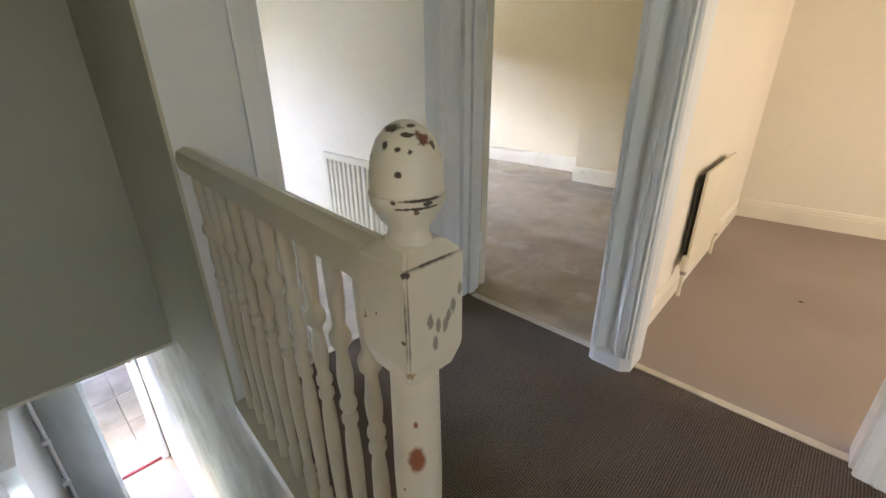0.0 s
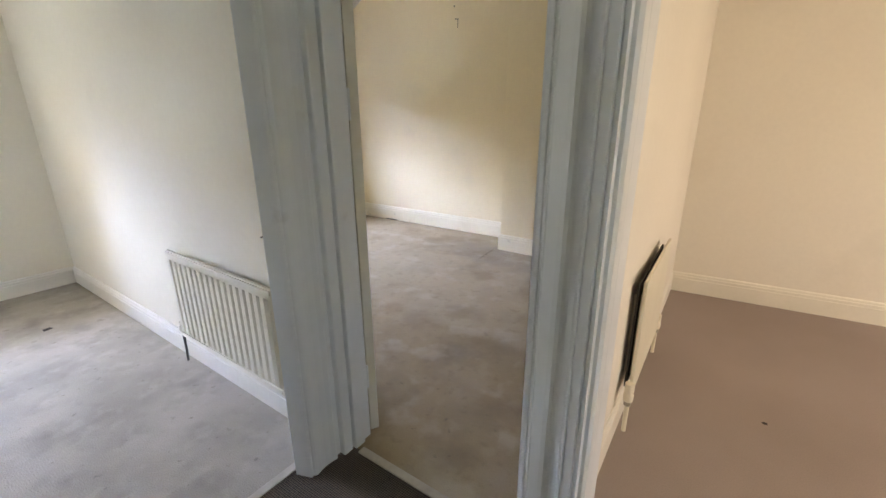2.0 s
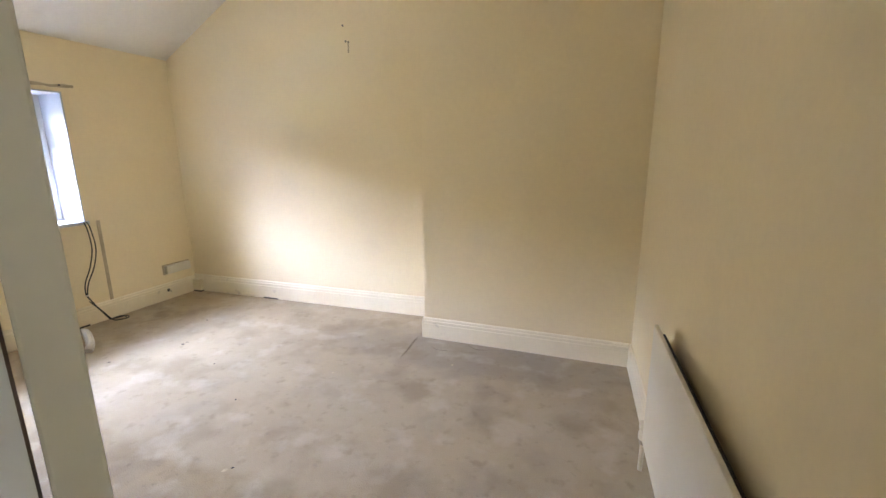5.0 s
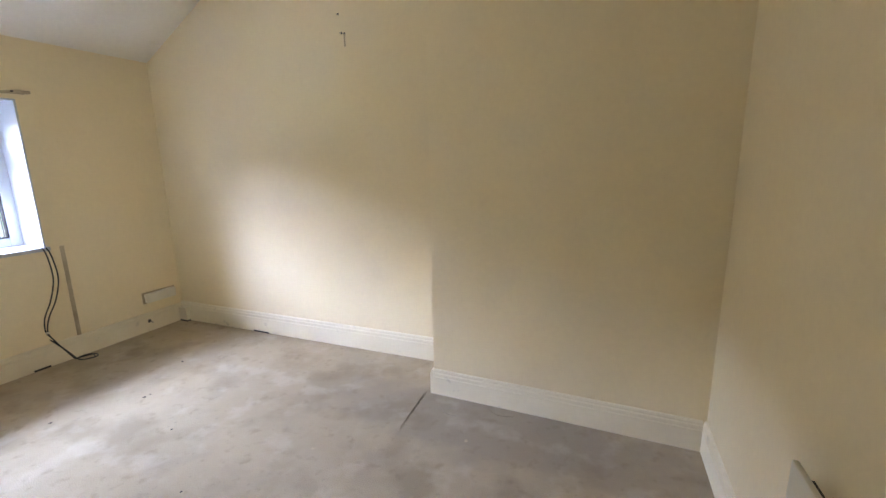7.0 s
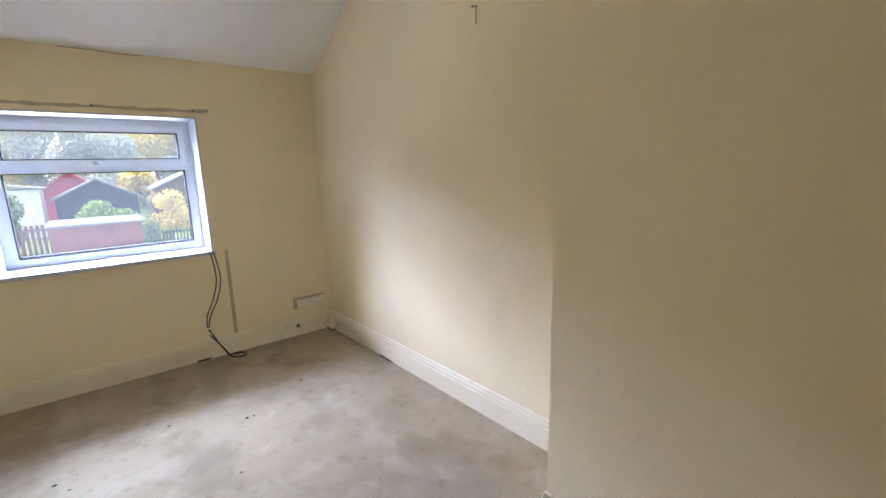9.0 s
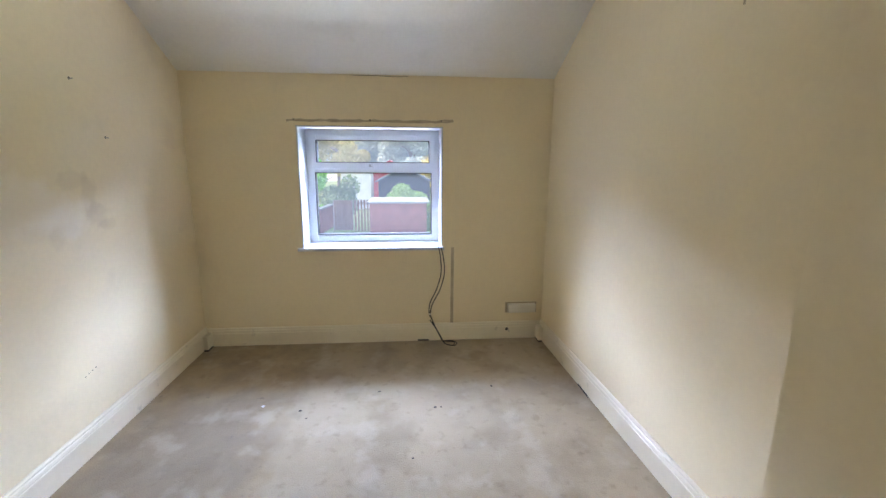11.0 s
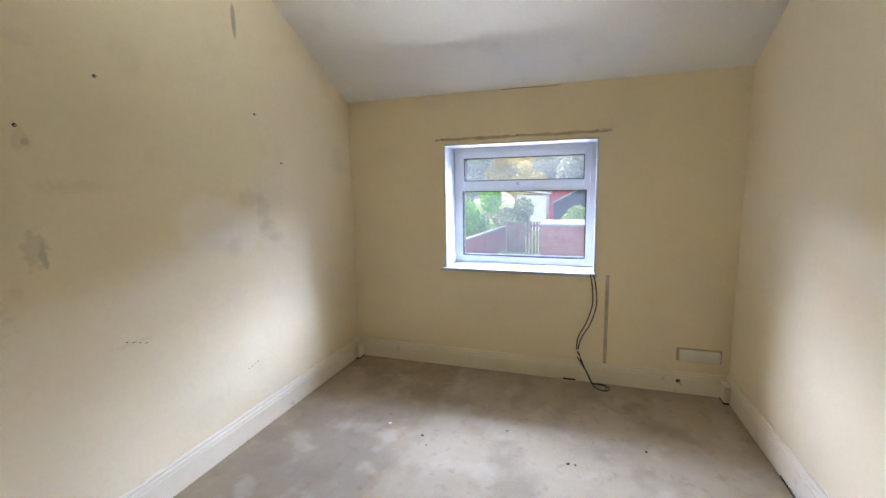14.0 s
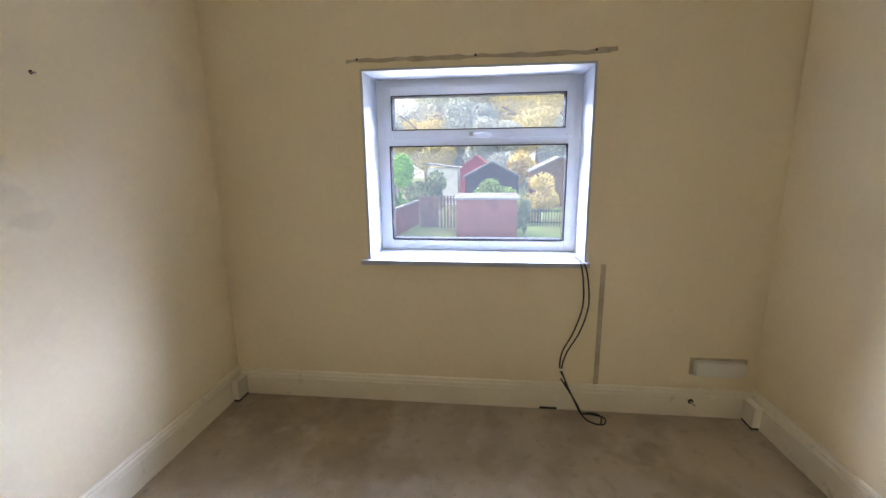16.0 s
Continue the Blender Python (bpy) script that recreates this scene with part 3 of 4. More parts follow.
structure("spill_block_north", box((-9.6, 2.2, GND), (-5.762, 2.32, -0.5)), "brick", "unseen side wall blocking lamp light from the street door", "wall")
structure("wall_stair_top", box((-0.62, 0.78, GND), (-0.58, SW, -0.06)), "ivory", "pale riser wall below the landing", "wall")
# unseen slab added over all rooms so that no outside light leaks in
structure("closing_slab", box((-5.65, 0.2, TOP), (3.6, 6.4, TOP + 0.1)), "ceiling", "plain unseen slab closing the rooms against outside light", "roof")

# stairs
stairs = thing("staircase", "carpeted straight staircase going down to the hall", "staircase")
for i in range(12):
    x = -0.62 - 0.215 * i
    z = -0.2 * (i + 1)
    part("tread", box((x - 0.235, 0.782, z - 0.04), (x, SW - 0.002, z), 0.006), "hallfloor", stairs)
    part("riser", box((x - 0.215, 0.783, max(z - 0.2, -2.6)), (x - 0.2, SW - 0.003, z - 0.04)), "gloss", stairs)


# ---- skirting boards ----
PROFILE = ((0, 0), (0.018, 0), (0.018, 0.118), (0.0145, 0.121), (0.0145, 0.126), (0.018, 0.129), (0.0165, 0.143), (0.011, 0.148), (0.011, 0.152), (0.013, 0.156), (0.008, 0.166), (0, 0.168))


def skirting(name, p, q, side, material="skirting", label="cream gloss moulded skirting board", tall=1.0):
    """A moulded board from p to q; side is the way that it faces."""
    bm = prism([(p[0] + side[0] * d, p[1] + side[1] * d, z * tall) for d, z in PROFILE], (q[0] - p[0], q[1] - p[1], 0))
    return structure(name, bm, material, label, "skirting board")


skirting("baseboard_west", (WX, BS + 0.018), (WX, BN - 0.018), (1, 0))
skirting("baseboard_alcove", (WX, BN), (CX, BA), (0, -1), tall=1.08)
skirting("baseboard_breast_side", (CX, CY - 0.018), (CX, BA - 0.018), (-1, 0))
skirting("baseboard_breast", (CX - 0.0, CY), (BE - 0.018, CY), (0, -1))
skirting("baseboard_east", (BD - 0.010, 3.20), (BE, CY), (-1, 0))
skirting("baseboard_south", (WX, BS), (DL - 0.06, BS), (0, 1), tall=1.08)
skirting("baseboard_box_room", (-5.1, 3.005), (LW - 0.034, 3.005), (0, -1), "skirtpale", "cream gloss skirting board", 0.85)
skirting("baseboard_box_room_west", (-5.1, 0.5), (-5.1, 2.987), (1, 0), "skirtpale", "cream gloss skirting board", 0.85)
skirting("baseboard_front_room_west", (CW - 0.003, 3.12), (CE, 5.757), (1, 0), "skirtpale", "cream skirting board", 0.95)
skirting("baseboard_front_room_breast", (CE, 5.775), (0.535, 5.9065), (0, -1), "skirtpale", "cream skirting board", 0.95)
skirting("baseboard_front_room_recess", (0.535, 6.1), (3.35, 6.1), (0, -1), "skirtpale", "cream skirting board", 0.95)
for nm, y0, y1 in (("corner_block_south", BS + 0.0205, BS + 0.062), ("corner_block_north", BN - 0.058, BN - 0.0165)):
    structure(nm, box((WX + 0.0195, y0, 0.014), (WX + 0.125, y1, 0.135), 0.005), "skirting", "cream painted packing block at the skirting's end", "skirting board")
    # dark filler paints the shade in the gap below the block
    structure(nm + "_gap", box((WX + 0.022, y0 + 0.003, 0.0), (WX + 0.122, y1 - 0.003, 0.0135)), "dark", "dark strip for the shaded gap below the packing block", "gap")

# ---- door linings, architraves and thresholds ----
for nm, lo, hi in (("threshold_bedroom", (DL, TH - 0.018, 0), (DR, TH + 0.018, 0.008)), ("threshold_front_room", (EL, TH - 0.018, 0), (ER, TH + 0.018, 0.008)), ("threshold_box_room", (LW - 0.04, AL, 0), (LW - 0.005, AR, 0.008))):
    structure(nm, box(lo, hi, 0.003), "strip", "pale scuffed threshold strip between carpets", "threshold")


def post_plan(x0, x1, y0, y1):
    """Plan of a door post with rounded sides and a hollow face between two beads."""
    w = x1 - x0
    pts = [(x0, y1), (x0, y0 + 0.022), (x0 + 0.006, y0 + 0.006), (x0 + 0.014, y0), (x0 + 0.024, y0), (x0 + 0.027, y0 + 0.006), (x0 + 0.030, y0 - 0.002), (x0 + 0.036, y0 - 0.002)]
    h0, h1 = x0 + 0.038, x0 + 0.62 * w
    for k in range(9):
        t = k / 8
        pts.append((h0 + (h1 - h0) * t, y0 + 0.006 + 0.030 * math.sin(math.pi * t)))
    pts += [(h1 + 0.002, y0 - 0.003), (h1 + 0.009, y0 - 0.003), (h1 + 0.012, y0 + 0.006), (h1 + 0.016, y0 + 0.002), (x1 - 0.036, y0 + 0.002), (x1 - 0.033, y0 + 0.012), (x1 - 0.028, y0 + 0.006), (x1 - 0.020, y0 + 0.006), (x1 - 0.017, y0 + 0.018), (x1 - 0.008, y0 + 0.020), (x1, y0 + 0.03), (x1, y1)]
    return pts


post = thing("door_post", "white gloss door post with a hollow moulded face", "door frame", kind="structure")
part("post_body", prism([(x, y, 0.07) for x, y in post_plan(DR, EL, 2.955, 3.03)], (0, 0, HEAD + 0.08)), "gloss", post)
part("post_foot", prism([(DR, 3.03, 0), (DR, 2.985, 0), (DR + 0.006, 2.967, 0), (DR + 0.03, 2.953, 0), (EL - 0.04, 2.953, 0), (EL - 0.02, 2.967, 0), (EL, 2.985, 0), (EL, 3.03, 0)], (0, 0, 0.07)), "gloss", post)
part("lining_bedroom", box((DJ, 3.031, 0), (BD - 0.006, BS + 0.012, HEAD), 0.003), "gloss", post)
part("lining_front_room", box((CW + 0.001, 3.031, 0), (EL, 3.115, HEAD), 0.003), "gloss", post)
part("architrave", box((BD - 0.028, BS + 0.013, 0), (BD - 0.006, BS + 0.026, HEAD + 0.06), 0.004), "gloss", post)


def moulded(name, x0, x1, y, z1, parent, flip=1):
    """An architrave with three steps, facing south."""
    w = x1 - x0
    st = [(0, 0.03), (0, 0.004), (0.1, 0.0), (0.3, 0.0), (0.33, 0.008), (0.4, 0.008), (0.43, 0.002), (0.62, 0.002), (0.65, 0.012), (0.72, 0.012), (0.75, 0.008), (0.94, 0.01), (1, 0.016), (1, 0.03)]
    pts = [(x0 + w * (a if flip > 0 else 1 - a), y + d, 0) for a, d in st]
    return part(name, prism(pts, (0, 0, z1)), "gloss", parent)


fr = thing("door_frame_bedroom", "white gloss bedroom door frame with stepped moulding", "door frame", kind="structure")
JX = (-1.668, -1.653, -1.641)  # faces of the stepped jamb
part("jamb", prism([(x, y, 0.0) for x, y in ((-1.77, 2.966), (JX[0] - 0.014, 2.966), (JX[0] - 0.014, 2.985), (JX[1] - 0.004, 2.985), (JX[1], 2.989), (JX[1], 3.030), (-1.77, 3.030))], (0, 0, HEAD)), "gloss", fr)
part("door_stop", prism([(x, y, 0.0) for x, y in ((-1.77, 3.031), (JX[1] - 0.012, 3.031), (JX[1] - 0.012, 3.040), (JX[2] - 0.003, 3.040), (JX[2], 3.044), (JX[2], 3.092), (-1.77, 3.092))], (0, 0, HEAD)), "gloss", fr)
part("rebate", box((-1.77, 3.093, 0), (-1.654, 3.139, HEAD)), "gloss", fr)
part("hinge_gap", box((-1.77, 3.1395, 0), (-1.672, 3.149, HEAD)), "timber", fr, "brown strip in the hinge gap")
for z in (0.25, 1.38):
    hg = part("hinge", box((-1.6535, 3.100, z), (-1.6515, 3.1385, z + 0.11), 0.0005), "gloss", fr, "painted-over butt hinge")
    part("knuckle", lathe([(0.005, 0), (0.006, 0.004), (0.006, 0.106), (0.005, 0.11)], 10), "gloss", hg, smooth=True, loc=(-1.655, 3.1455, z))
part("head_lining", box((JX[2] + 0.001, 3.0, HEAD - 0.02), (DR, BS + 0.004, HEAD + 0.0), 0.002), "gloss", fr)

fa = thing("door_frame_box_room", "white gloss box room door frame", "door frame", kind="structure")
part("architrave", prism([(x, y, 0) for x, y in ((-1.741, 2.80), (-1.682, 2.822), (-1.676, 2.826), (-1.674, 2.832), (-1.677, 2.837), (-1.670, 2.842), (-1.666, 2.85), (-1.672, 2.88), (-1.674, 2.90), (-1.672, 2.93), (-1.667, 2.948), (-1.669, 2.957), (-1.682, 2.962), (-1.682, 2.9655), (-1.757, 2.9655), (-1.757, 2.85))], (0, 0, HEAD + 0.07)), "gloss", fa)
part("jamb", box((LW - 0.125, AL - 0.03, 0), (LW + 0.004, AL + 0.004, HEAD), 0.003), "gloss", fa)
part("architrave", box((LW, AL - 0.10, 0), (LW + 0.018, AL - 0.03, HEAD + 0.07), 0.006), "gloss", fa)

fc = thing("door_frame_front_room", "white gloss front room door frame", "door frame", kind="structure")
part("jamb", box((ER, 3.0, 0), (ER + 0.035, 3.115, HEAD), 0.003), "gloss", fc)
moulded("architrave", ER + 0.01, ER + 0.16, 2.955, HEAD + 0.06, fc, -1)

# ---- bedroom door ----
door = thing("door_bedroom", "plain white flush door standing open with lever handle", "door", kind="structure", at=(DL - 0.035, BS + 0.004, 0))
door.rotation_euler = (0, 0, radians(180 - 25.5))
part("leaf", box((0.0, -0.02, 0.012), (0.882, 0.02, 2.04), 0.003), "doorwhite", door)
plate = part("handle_plate", box((0.796, -0.028, 0.955), (0.840, -0.02, 1.07), 0.003), "steel", door, "worn steel lever plate")
part("lever", tube([(0.818, -0.028, 1.02), (0.818, -0.048, 1.02), (0.808, -0.056, 1.02), (0.76, -0.057, 1.022), (0.715, -0.056, 1.02), (0.700, -0.050, 1.012)], 0.0085), "steel", plate, smooth=True)
part("latch", box((0.882, -0.011, 1.02), (0.886, 0.011, 1.07)), "dark", door)

# ---- bedroom window ----
win = thing("window_bedroom", "white upvc window with a top opening light", "window", kind="structure")
wy0, wy1, wz0, wz1 = 4.062, 5.295, 0.893, 1.942
FX0, FX1 = -5.685, -5.615


def ring(lo_y, hi_y, lo_z, hi_z, w, x0, x1, bevel=0.004, wb=None):
    bm = bmesh.new()
    wb = wb or w
    add_box(bm, (x0, lo_y, lo_z), (x1, lo_y + w, hi_z), bevel)
    add_box(bm, (x0, hi_y - w, lo_z), (x1, hi_y, hi_z), bevel)
    add_box(bm, (x0, lo_y + w + 0.0005, lo_z), (x1, hi_y - w - 0.0005, lo_z + wb), bevel)
    add_box(bm, (x0, lo_y + w + 0.0005, hi_z - w), (x1, hi_y - w - 0.0005, hi_z), bevel)
    return bm


py0, py1 = 4.151, 5.205
part("window_frame", ring(wy0 + 0.002, wy1 - 0.002, wz0 + 0.006, wz1 - 0.002, 0.080, FX0, FX1, 0.004, 0.061), "pvc", win)
part("transom", box((FX0 + 0.002, py0 - 0.025, 1.545), (FX1 - 0.001, py1 + 0.025, 1.615), 0.004), "pvc", win)
sash = part("sash", ring(py0 - 0.035, py1 + 0.035, 1.59, 1.885, 0.05, FX0 + 0.01, FX1 + 0.016), "pvc", win)
part("gasket", ring(py0 + 0.012, py1 - 0.012, 1.637, 1.838, 0.006, FX0 - 0.002, FX1 + 0.0165, 0.0), "rubber", sash)
part("gasket", ring(py0 - 0.009, py1 + 0.01, 0.965, 1.547, 0.006, FX0 - 0.002, FX1 + 0.001, 0.0), "rubber", win)
part("handle", tube([(FX1 + 0.02, 4.66, 1.612), (FX1 + 0.035, 4.665, 1.612), (FX1 + 0.04, 4.68, 1.612), (FX1 + 0.04, 4.77, 1.614)], 0.007), "pvc", sash, smooth=True)
part("keeper", box((FX1 + 0.0165, 4.635, 1.600), (FX1 + 0.026, 4.672, 1.622), 0.002), "steel", sash, "dull metal handle base")
for nm, lo, hi in (("pane", (-5.652, py0 - 0.0, 0.952), (-5.646, py1 + 0.0, 1.546)), ("pane", (-5.652, py0 + 0.01, 1.638), (-5.646, py1 - 0.01, 1.836))):
    pn = part(nm, box(lo, hi), "glass", win)
    pn.visible_shadow = False
# reveal and sill take the darkened white, toning down light that falls there
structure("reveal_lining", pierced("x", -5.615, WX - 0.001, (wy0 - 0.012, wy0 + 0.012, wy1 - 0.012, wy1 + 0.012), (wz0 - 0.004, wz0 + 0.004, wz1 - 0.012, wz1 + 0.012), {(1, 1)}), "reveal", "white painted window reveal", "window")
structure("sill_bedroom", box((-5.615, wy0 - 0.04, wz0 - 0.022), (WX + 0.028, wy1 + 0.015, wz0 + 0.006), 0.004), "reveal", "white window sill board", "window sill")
rng = random.Random(31)
edge_pts = [(3.99 + 1.36 * k / 34, 1.9945 - 0.002 * (k / 34) + rng.uniform(-0.005, 0.006)) for k in range(35)]
foot_pts = [(y, 1.972 + rng.uniform(-0.004, 0.006)) for y, z in reversed(edge_pts)]
structure("pelmet_mark", prism([(WX - 0.001, y, z) for y, z in edge_pts + foot_pts], (0.004, 0, 0)), "pelmet", "ragged bare strip where a curtain rail was", "wall mark")
plug = thing("rail_plug", "broken lump of plaster and old rail plug", "wall mark", at=(WX + 0.003, 5.33, 1.99))
part("lump", tube([(0, -0.055, -0.004), (0.008, -0.02, 0.002), (0.010, 0.02, -0.001), (0.001, 0.05, 0.004)], 0.011, 7), "pelmet", plug)
part("plug", lathe([(0.007, 0), (0.006, 0.012)], 8), "dark", plug).matrix_basis = pose(0.008, -0.05, 0, 0, 90, 0)


# ---- radiators ----
def radiator(name, label, length, height, ribs):
    """Seen from the front along +y; its back is at y 0 and its lower corner at the origin."""
    r = thing(name, label, "radiator", "panel radiators")
    part("panel", box((0, -0.058, 0), (length, -0.044, height), 0.004), "radiator", r)
    part("top_seam", box((0.004, -0.066, height - 0.03), (length - 0.004, -0.058, height - 0.006), 0.003), "radiator", r)
    part("bottom_seam", box((0.004, -0.066, 0.006), (length - 0.004, -0.058, 0.03), 0.003), "radiator", r)
    step = (length - 0.05) / ribs
    me = None
    for i in range(ribs):
        x = 0.025 + step * (i + 0.5)
        if me is None:
            me = part("rib", prism([(-step * 0.40, -0.058, 0.036), (-step * 0.26, -0.074, 0.05), (step * 0.26, -0.074, 0.05), (step * 0.40, -0.058, 0.036)], (0, 0, height - 0.09)), "radiator", r)
            me.location = (x, 0, 0)
        else:
            ob = new("rib", me.data)
            ob.parent, ob.location = r, (x, 0, 0)
    for x in (0.15, length - 0.15):
        part("bracket", box((x - 0.02, -0.0445, 0.08), (x + 0.02, 0.0, height - 0.08)), "radiator", r)
    for x, s in ((-0.02, -1), (length + 0.02, 1)):
        v = part("valve", lathe([(0.012, 0), (0.012, 0.02), (0.018, 0.022), (0.018, 0.05), (0.012, 0.055), (0.012, 0.075)], 12), "plastic", r, smooth=True, loc=(x, -0.05, 0.005))
    return r


rad = radiator("radiator", "cream ribbed panel radiator below the box room wall", 0.965, 0.525, 17)
rad.matrix_basis = pose(-2.955, 3.005, 0.178, 0, 0, 0)
part("pipe", tube([(-0.02, -0.05, 0.01), (-0.02, -0.05, -0.08), (-0.03, -0.05, -0.178)], 0.007), "dark", rad, smooth=True)
part("pipe", tube([(0.985, -0.05, 0.01), (0.985, -0.05, -0.178)], 0.007), "gloss", rad, smooth=True)


def flat_radiator(name, label, length, height):
    r = thing(name, label, "radiator", "panel radiators")
    part("panel", box((0, -0.062, 0), (length, -0.046, height), 0.006), "radiator", r)
    # dark sheet stands in for the shadow behind the panel
    part("gap_shade", box((0.03, -0.03, 0.03), (length - 0.03, -0.022, height - 0.03)), "dark", r, "dark sheet painting the shadow in the gap behind the panel")
    for x in (0.12, length - 0.12):
        part("bracket", box((x - 0.02, -0.046, 0.06), (x + 0.02, 0.0, height - 0.1)), "radiator", r)
    for x in (-0.022, length + 0.022):
        v = part("valve", lathe([(0.010, -0.16), (0.010, 0), (0.02, 0.0), (0.022, 0.03), (0.016, 0.045), (0.02, 0.05), (0.02, 0.085), (0.012, 0.09)], 14), "plastic", r, smooth=True, loc=(x, -0.054, 0.0))
        part("valve_nut", lathe([(0.014, 0), (0.017, 0.004), (0.017, 0.02), (0.014, 0.024)], 6), "brass", v, loc=(0, 0, -0.025))
    return r


rb = flat_radiator("radiator_flat", "plain cream flat panel radiator on the bedroom wall", 1.3, 0.56)
rb.matrix_basis = pose(-0.917, 4.84, 0.175, 0, 0, -90 + 3.2)
rc = flat_radiator("radiator_flat", "plain cream flat panel radiator in the front room", 0.74, 0.55)
rc.matrix_basis = pose(-0.761, 3.80, 0.2, 0, 0, 90 + 1.75)

# ---- small fittings of the bedroom ----
sw = thing("light_switch", "white square light switch on a surface box", "light switch", at=(-0.8225, 3.215, 1.41))
sw.rotation_euler = (0, 0, radians(3.2))
part("back_box", box((-0.024, -0.040, -0.040), (0, 0.040, 0.040), 0.003), "skirting", sw, "cream surface box")
part("faceplate", box((-0.032, -0.042, -0.042), (-0.024, 0.042, 0.042), 0.002), "plastic", sw)
part("rocker", box((-0.038, -0.006, -0.014), (-0.032, 0.006, 0.014), 0.002), "plastic", sw)
for yy in (-0.03, 0.03):
    part("screw", lathe([(0.004, 0), (0.004, 0.001)], 8), "brass", sw, loc=(-0.0335, yy, 0)).rotation_euler = (0, radians(-90), 0)

cab = thing("aerial_cable", "pair of black cables hanging from the window sill to the floor", "cable")
kx = WX + 0.035
for o in (0.0, 0.022):
    part("strand", tube([(WX - 0.12, 5.26 - o * 0.3, 0.90), (WX - 0.03, 5.268 - o * 0.3, 0.902), (WX + 0.035, 5.285 - o, 0.885), (kx + 0.004, 5.305 - o * 1.2, 0.79), (kx + 0.004, 5.312 - o * 1.4, 0.65), (kx + 0.004, 5.272 - o * 1.5, 0.50), (kx + 0.004, 5.21 - o * 1.2, 0.38), (kx + 0.004, 5.185 - o * 0.5, 0.28), (kx + 0.01, 5.20, 0.22), (kx + 0.03, 5.245, 0.12), (kx + 0.05, 5.295, 0.02)], 0.0045), "cable", cab, smooth=True)
for q in (0, 1):
    part("loop", tube([(kx + 0.05, 5.295, 0.02), (kx + 0.03, 5.355 + 0.01 * q, 0.008 + 0.008 * q), (kx + 0.06, 5.425 - 0.02 * q, 0.008 + 0.008 * q), (kx + 0.12, 5.41 - 0.02 * q, 0.008), (kx + 0.12, 5.355, 0.01), (kx + 0.07, 5.31, 0.012), (kx + 0.04, 5.265, 0.09), (kx + 0.02, 5.18 + 0.02 * q, 0.22 - 0.02 * q)], 0.0045), "cable", cab, smooth=True)
part("tie", lathe([(0.012, 0), (0.014, 0.006), (0.012, 0.012)], 10), "plastic", cab, loc=(kx + 0.006, 5.182, 0.265), smooth=True)

ob = tagged(part("trunking_strip", box((WX, 5.375, 0.168), (WX + 0.006, 5.402, 0.89), 0.002), "pelmet"), "narrow bare strip left by cable trunking", "wall mark", "", "structure")
vent = thing("socket_cover", "cream plastic double socket blanking box above the skirting", "socket", at=(WX, 6.045, 0.305))
part("box", box((0.0035, -0.135, -0.043), (0.048, 0.135, 0.043), 0.014), "plastic", vent)
# brown sheet behind the box puts in its shadow outline
part("shadow_gap", box((0.0005, -0.15, -0.05), (0.003, 0.15, 0.052)), "pelmet", vent, "brown sheet painting the shadow outline round the box")
h1 = thing("skirting_hole", "small broken hole with bent metal in the skirting", "hole", at=(WX + 0.019, 5.915, 0.095))
part("hole", lathe([(0.016, 0), (0.014, 0.002)], 9), "dark", h1).matrix_basis = pose(0, 0, 0, 0, 90, 0)
part("stub", tube([(0, 0, 0), (0.014, 0.01, -0.01), (0.016, 0.02, -0.02)], 0.004, 6), "brass", h1)


def nail(y, z, wall_y, s):
    n = thing("nail", "small dark nail and hole in the wall", "nail", "wall nails", at=(0, wall_y, 0))
    a = part("hole", lathe([(0.008, 0), (0.006, 0.001)], 8), "dark", n)
    a.matrix_basis = pose(y, 0, z, 90 * s, 0, 0)
    b = part("shank", tube([(0, 0, 0), (0, 0, 0.018)], 0.003, 6), "brass", n)
    b.matrix_basis = pose(y, 0, z - 0.002, 90 * s, 0, 0)
    return n


scar = nail(-3.29, 2.355, 6.3115, 1)
part("scar", box((-3.298, -0.0012, 2.27), (-3.286, 0.0, 2.352), 0.0005), "pelmet", scar, "dull scrape below the nail")
nail(-3.315, 2.361, 6.311, 1)
nail(-3.335, 2.485, 6.310, 1)
nail(-2.075, 0.91, 3.005, 1)
for x, z in ((-4.166, 2.087), (-3.216, 2.113), (-2.907, 1.868), (-4.386, 1.785), (-2.63, 0.985)):
    nail(x, z, BS, -1)
for x0, z0, dx, dz in ((-3.925, 0.452, -0.028, 0.006), (-3.20, 0.899, -0.030, -0.012)):
    scr = thing("wall_scratch", "short row of dark scratches in the cream wall", "scratch", "wall scratches", at=(x0, BS, z0))
    for k in range(4):
        part("dash", box((dx * k - 0.007 - 0.002 * (k % 2), 0.0, dz * k), (dx * k + 0.004, 0.0008, dz * k + 0.003)), "dark", scr)
for y, z in ((4.05, 1.99), (4.68, 1.99), (5.31, 1.995)):
    n = thing("screw_hole", "dark screw hole in the bare strip above the window", "hole", "curtain rail holes", at=(WX + 0.003, y, z))
    part("hole", lathe([(0.007, 0), (0.006, 0.0015)], 8), "dark", n).matrix_basis = pose(0, 0, 0, 0, 90, 0)



def crumb(x, y, size, material, seed, label, group):
    """A small uneven bit lying on the floor."""
    rng = random.Random(seed)
    bm = bmesh.new()
    bmesh.ops.create_icosphere(bm, subdivisions=1, radius=size)
    for v in bm.verts:
        v.co = Vector((v.co.x * rng.uniform(0.6, 1.4), v.co.y * rng.uniform(0.6, 1.4), abs(v.co.z) * 0.35 * rng.uniform(0.6, 1.3)))
    return tagged(part("debris", bm, material, None, "", False, (x, y, 0.0)), label, "debris", group)


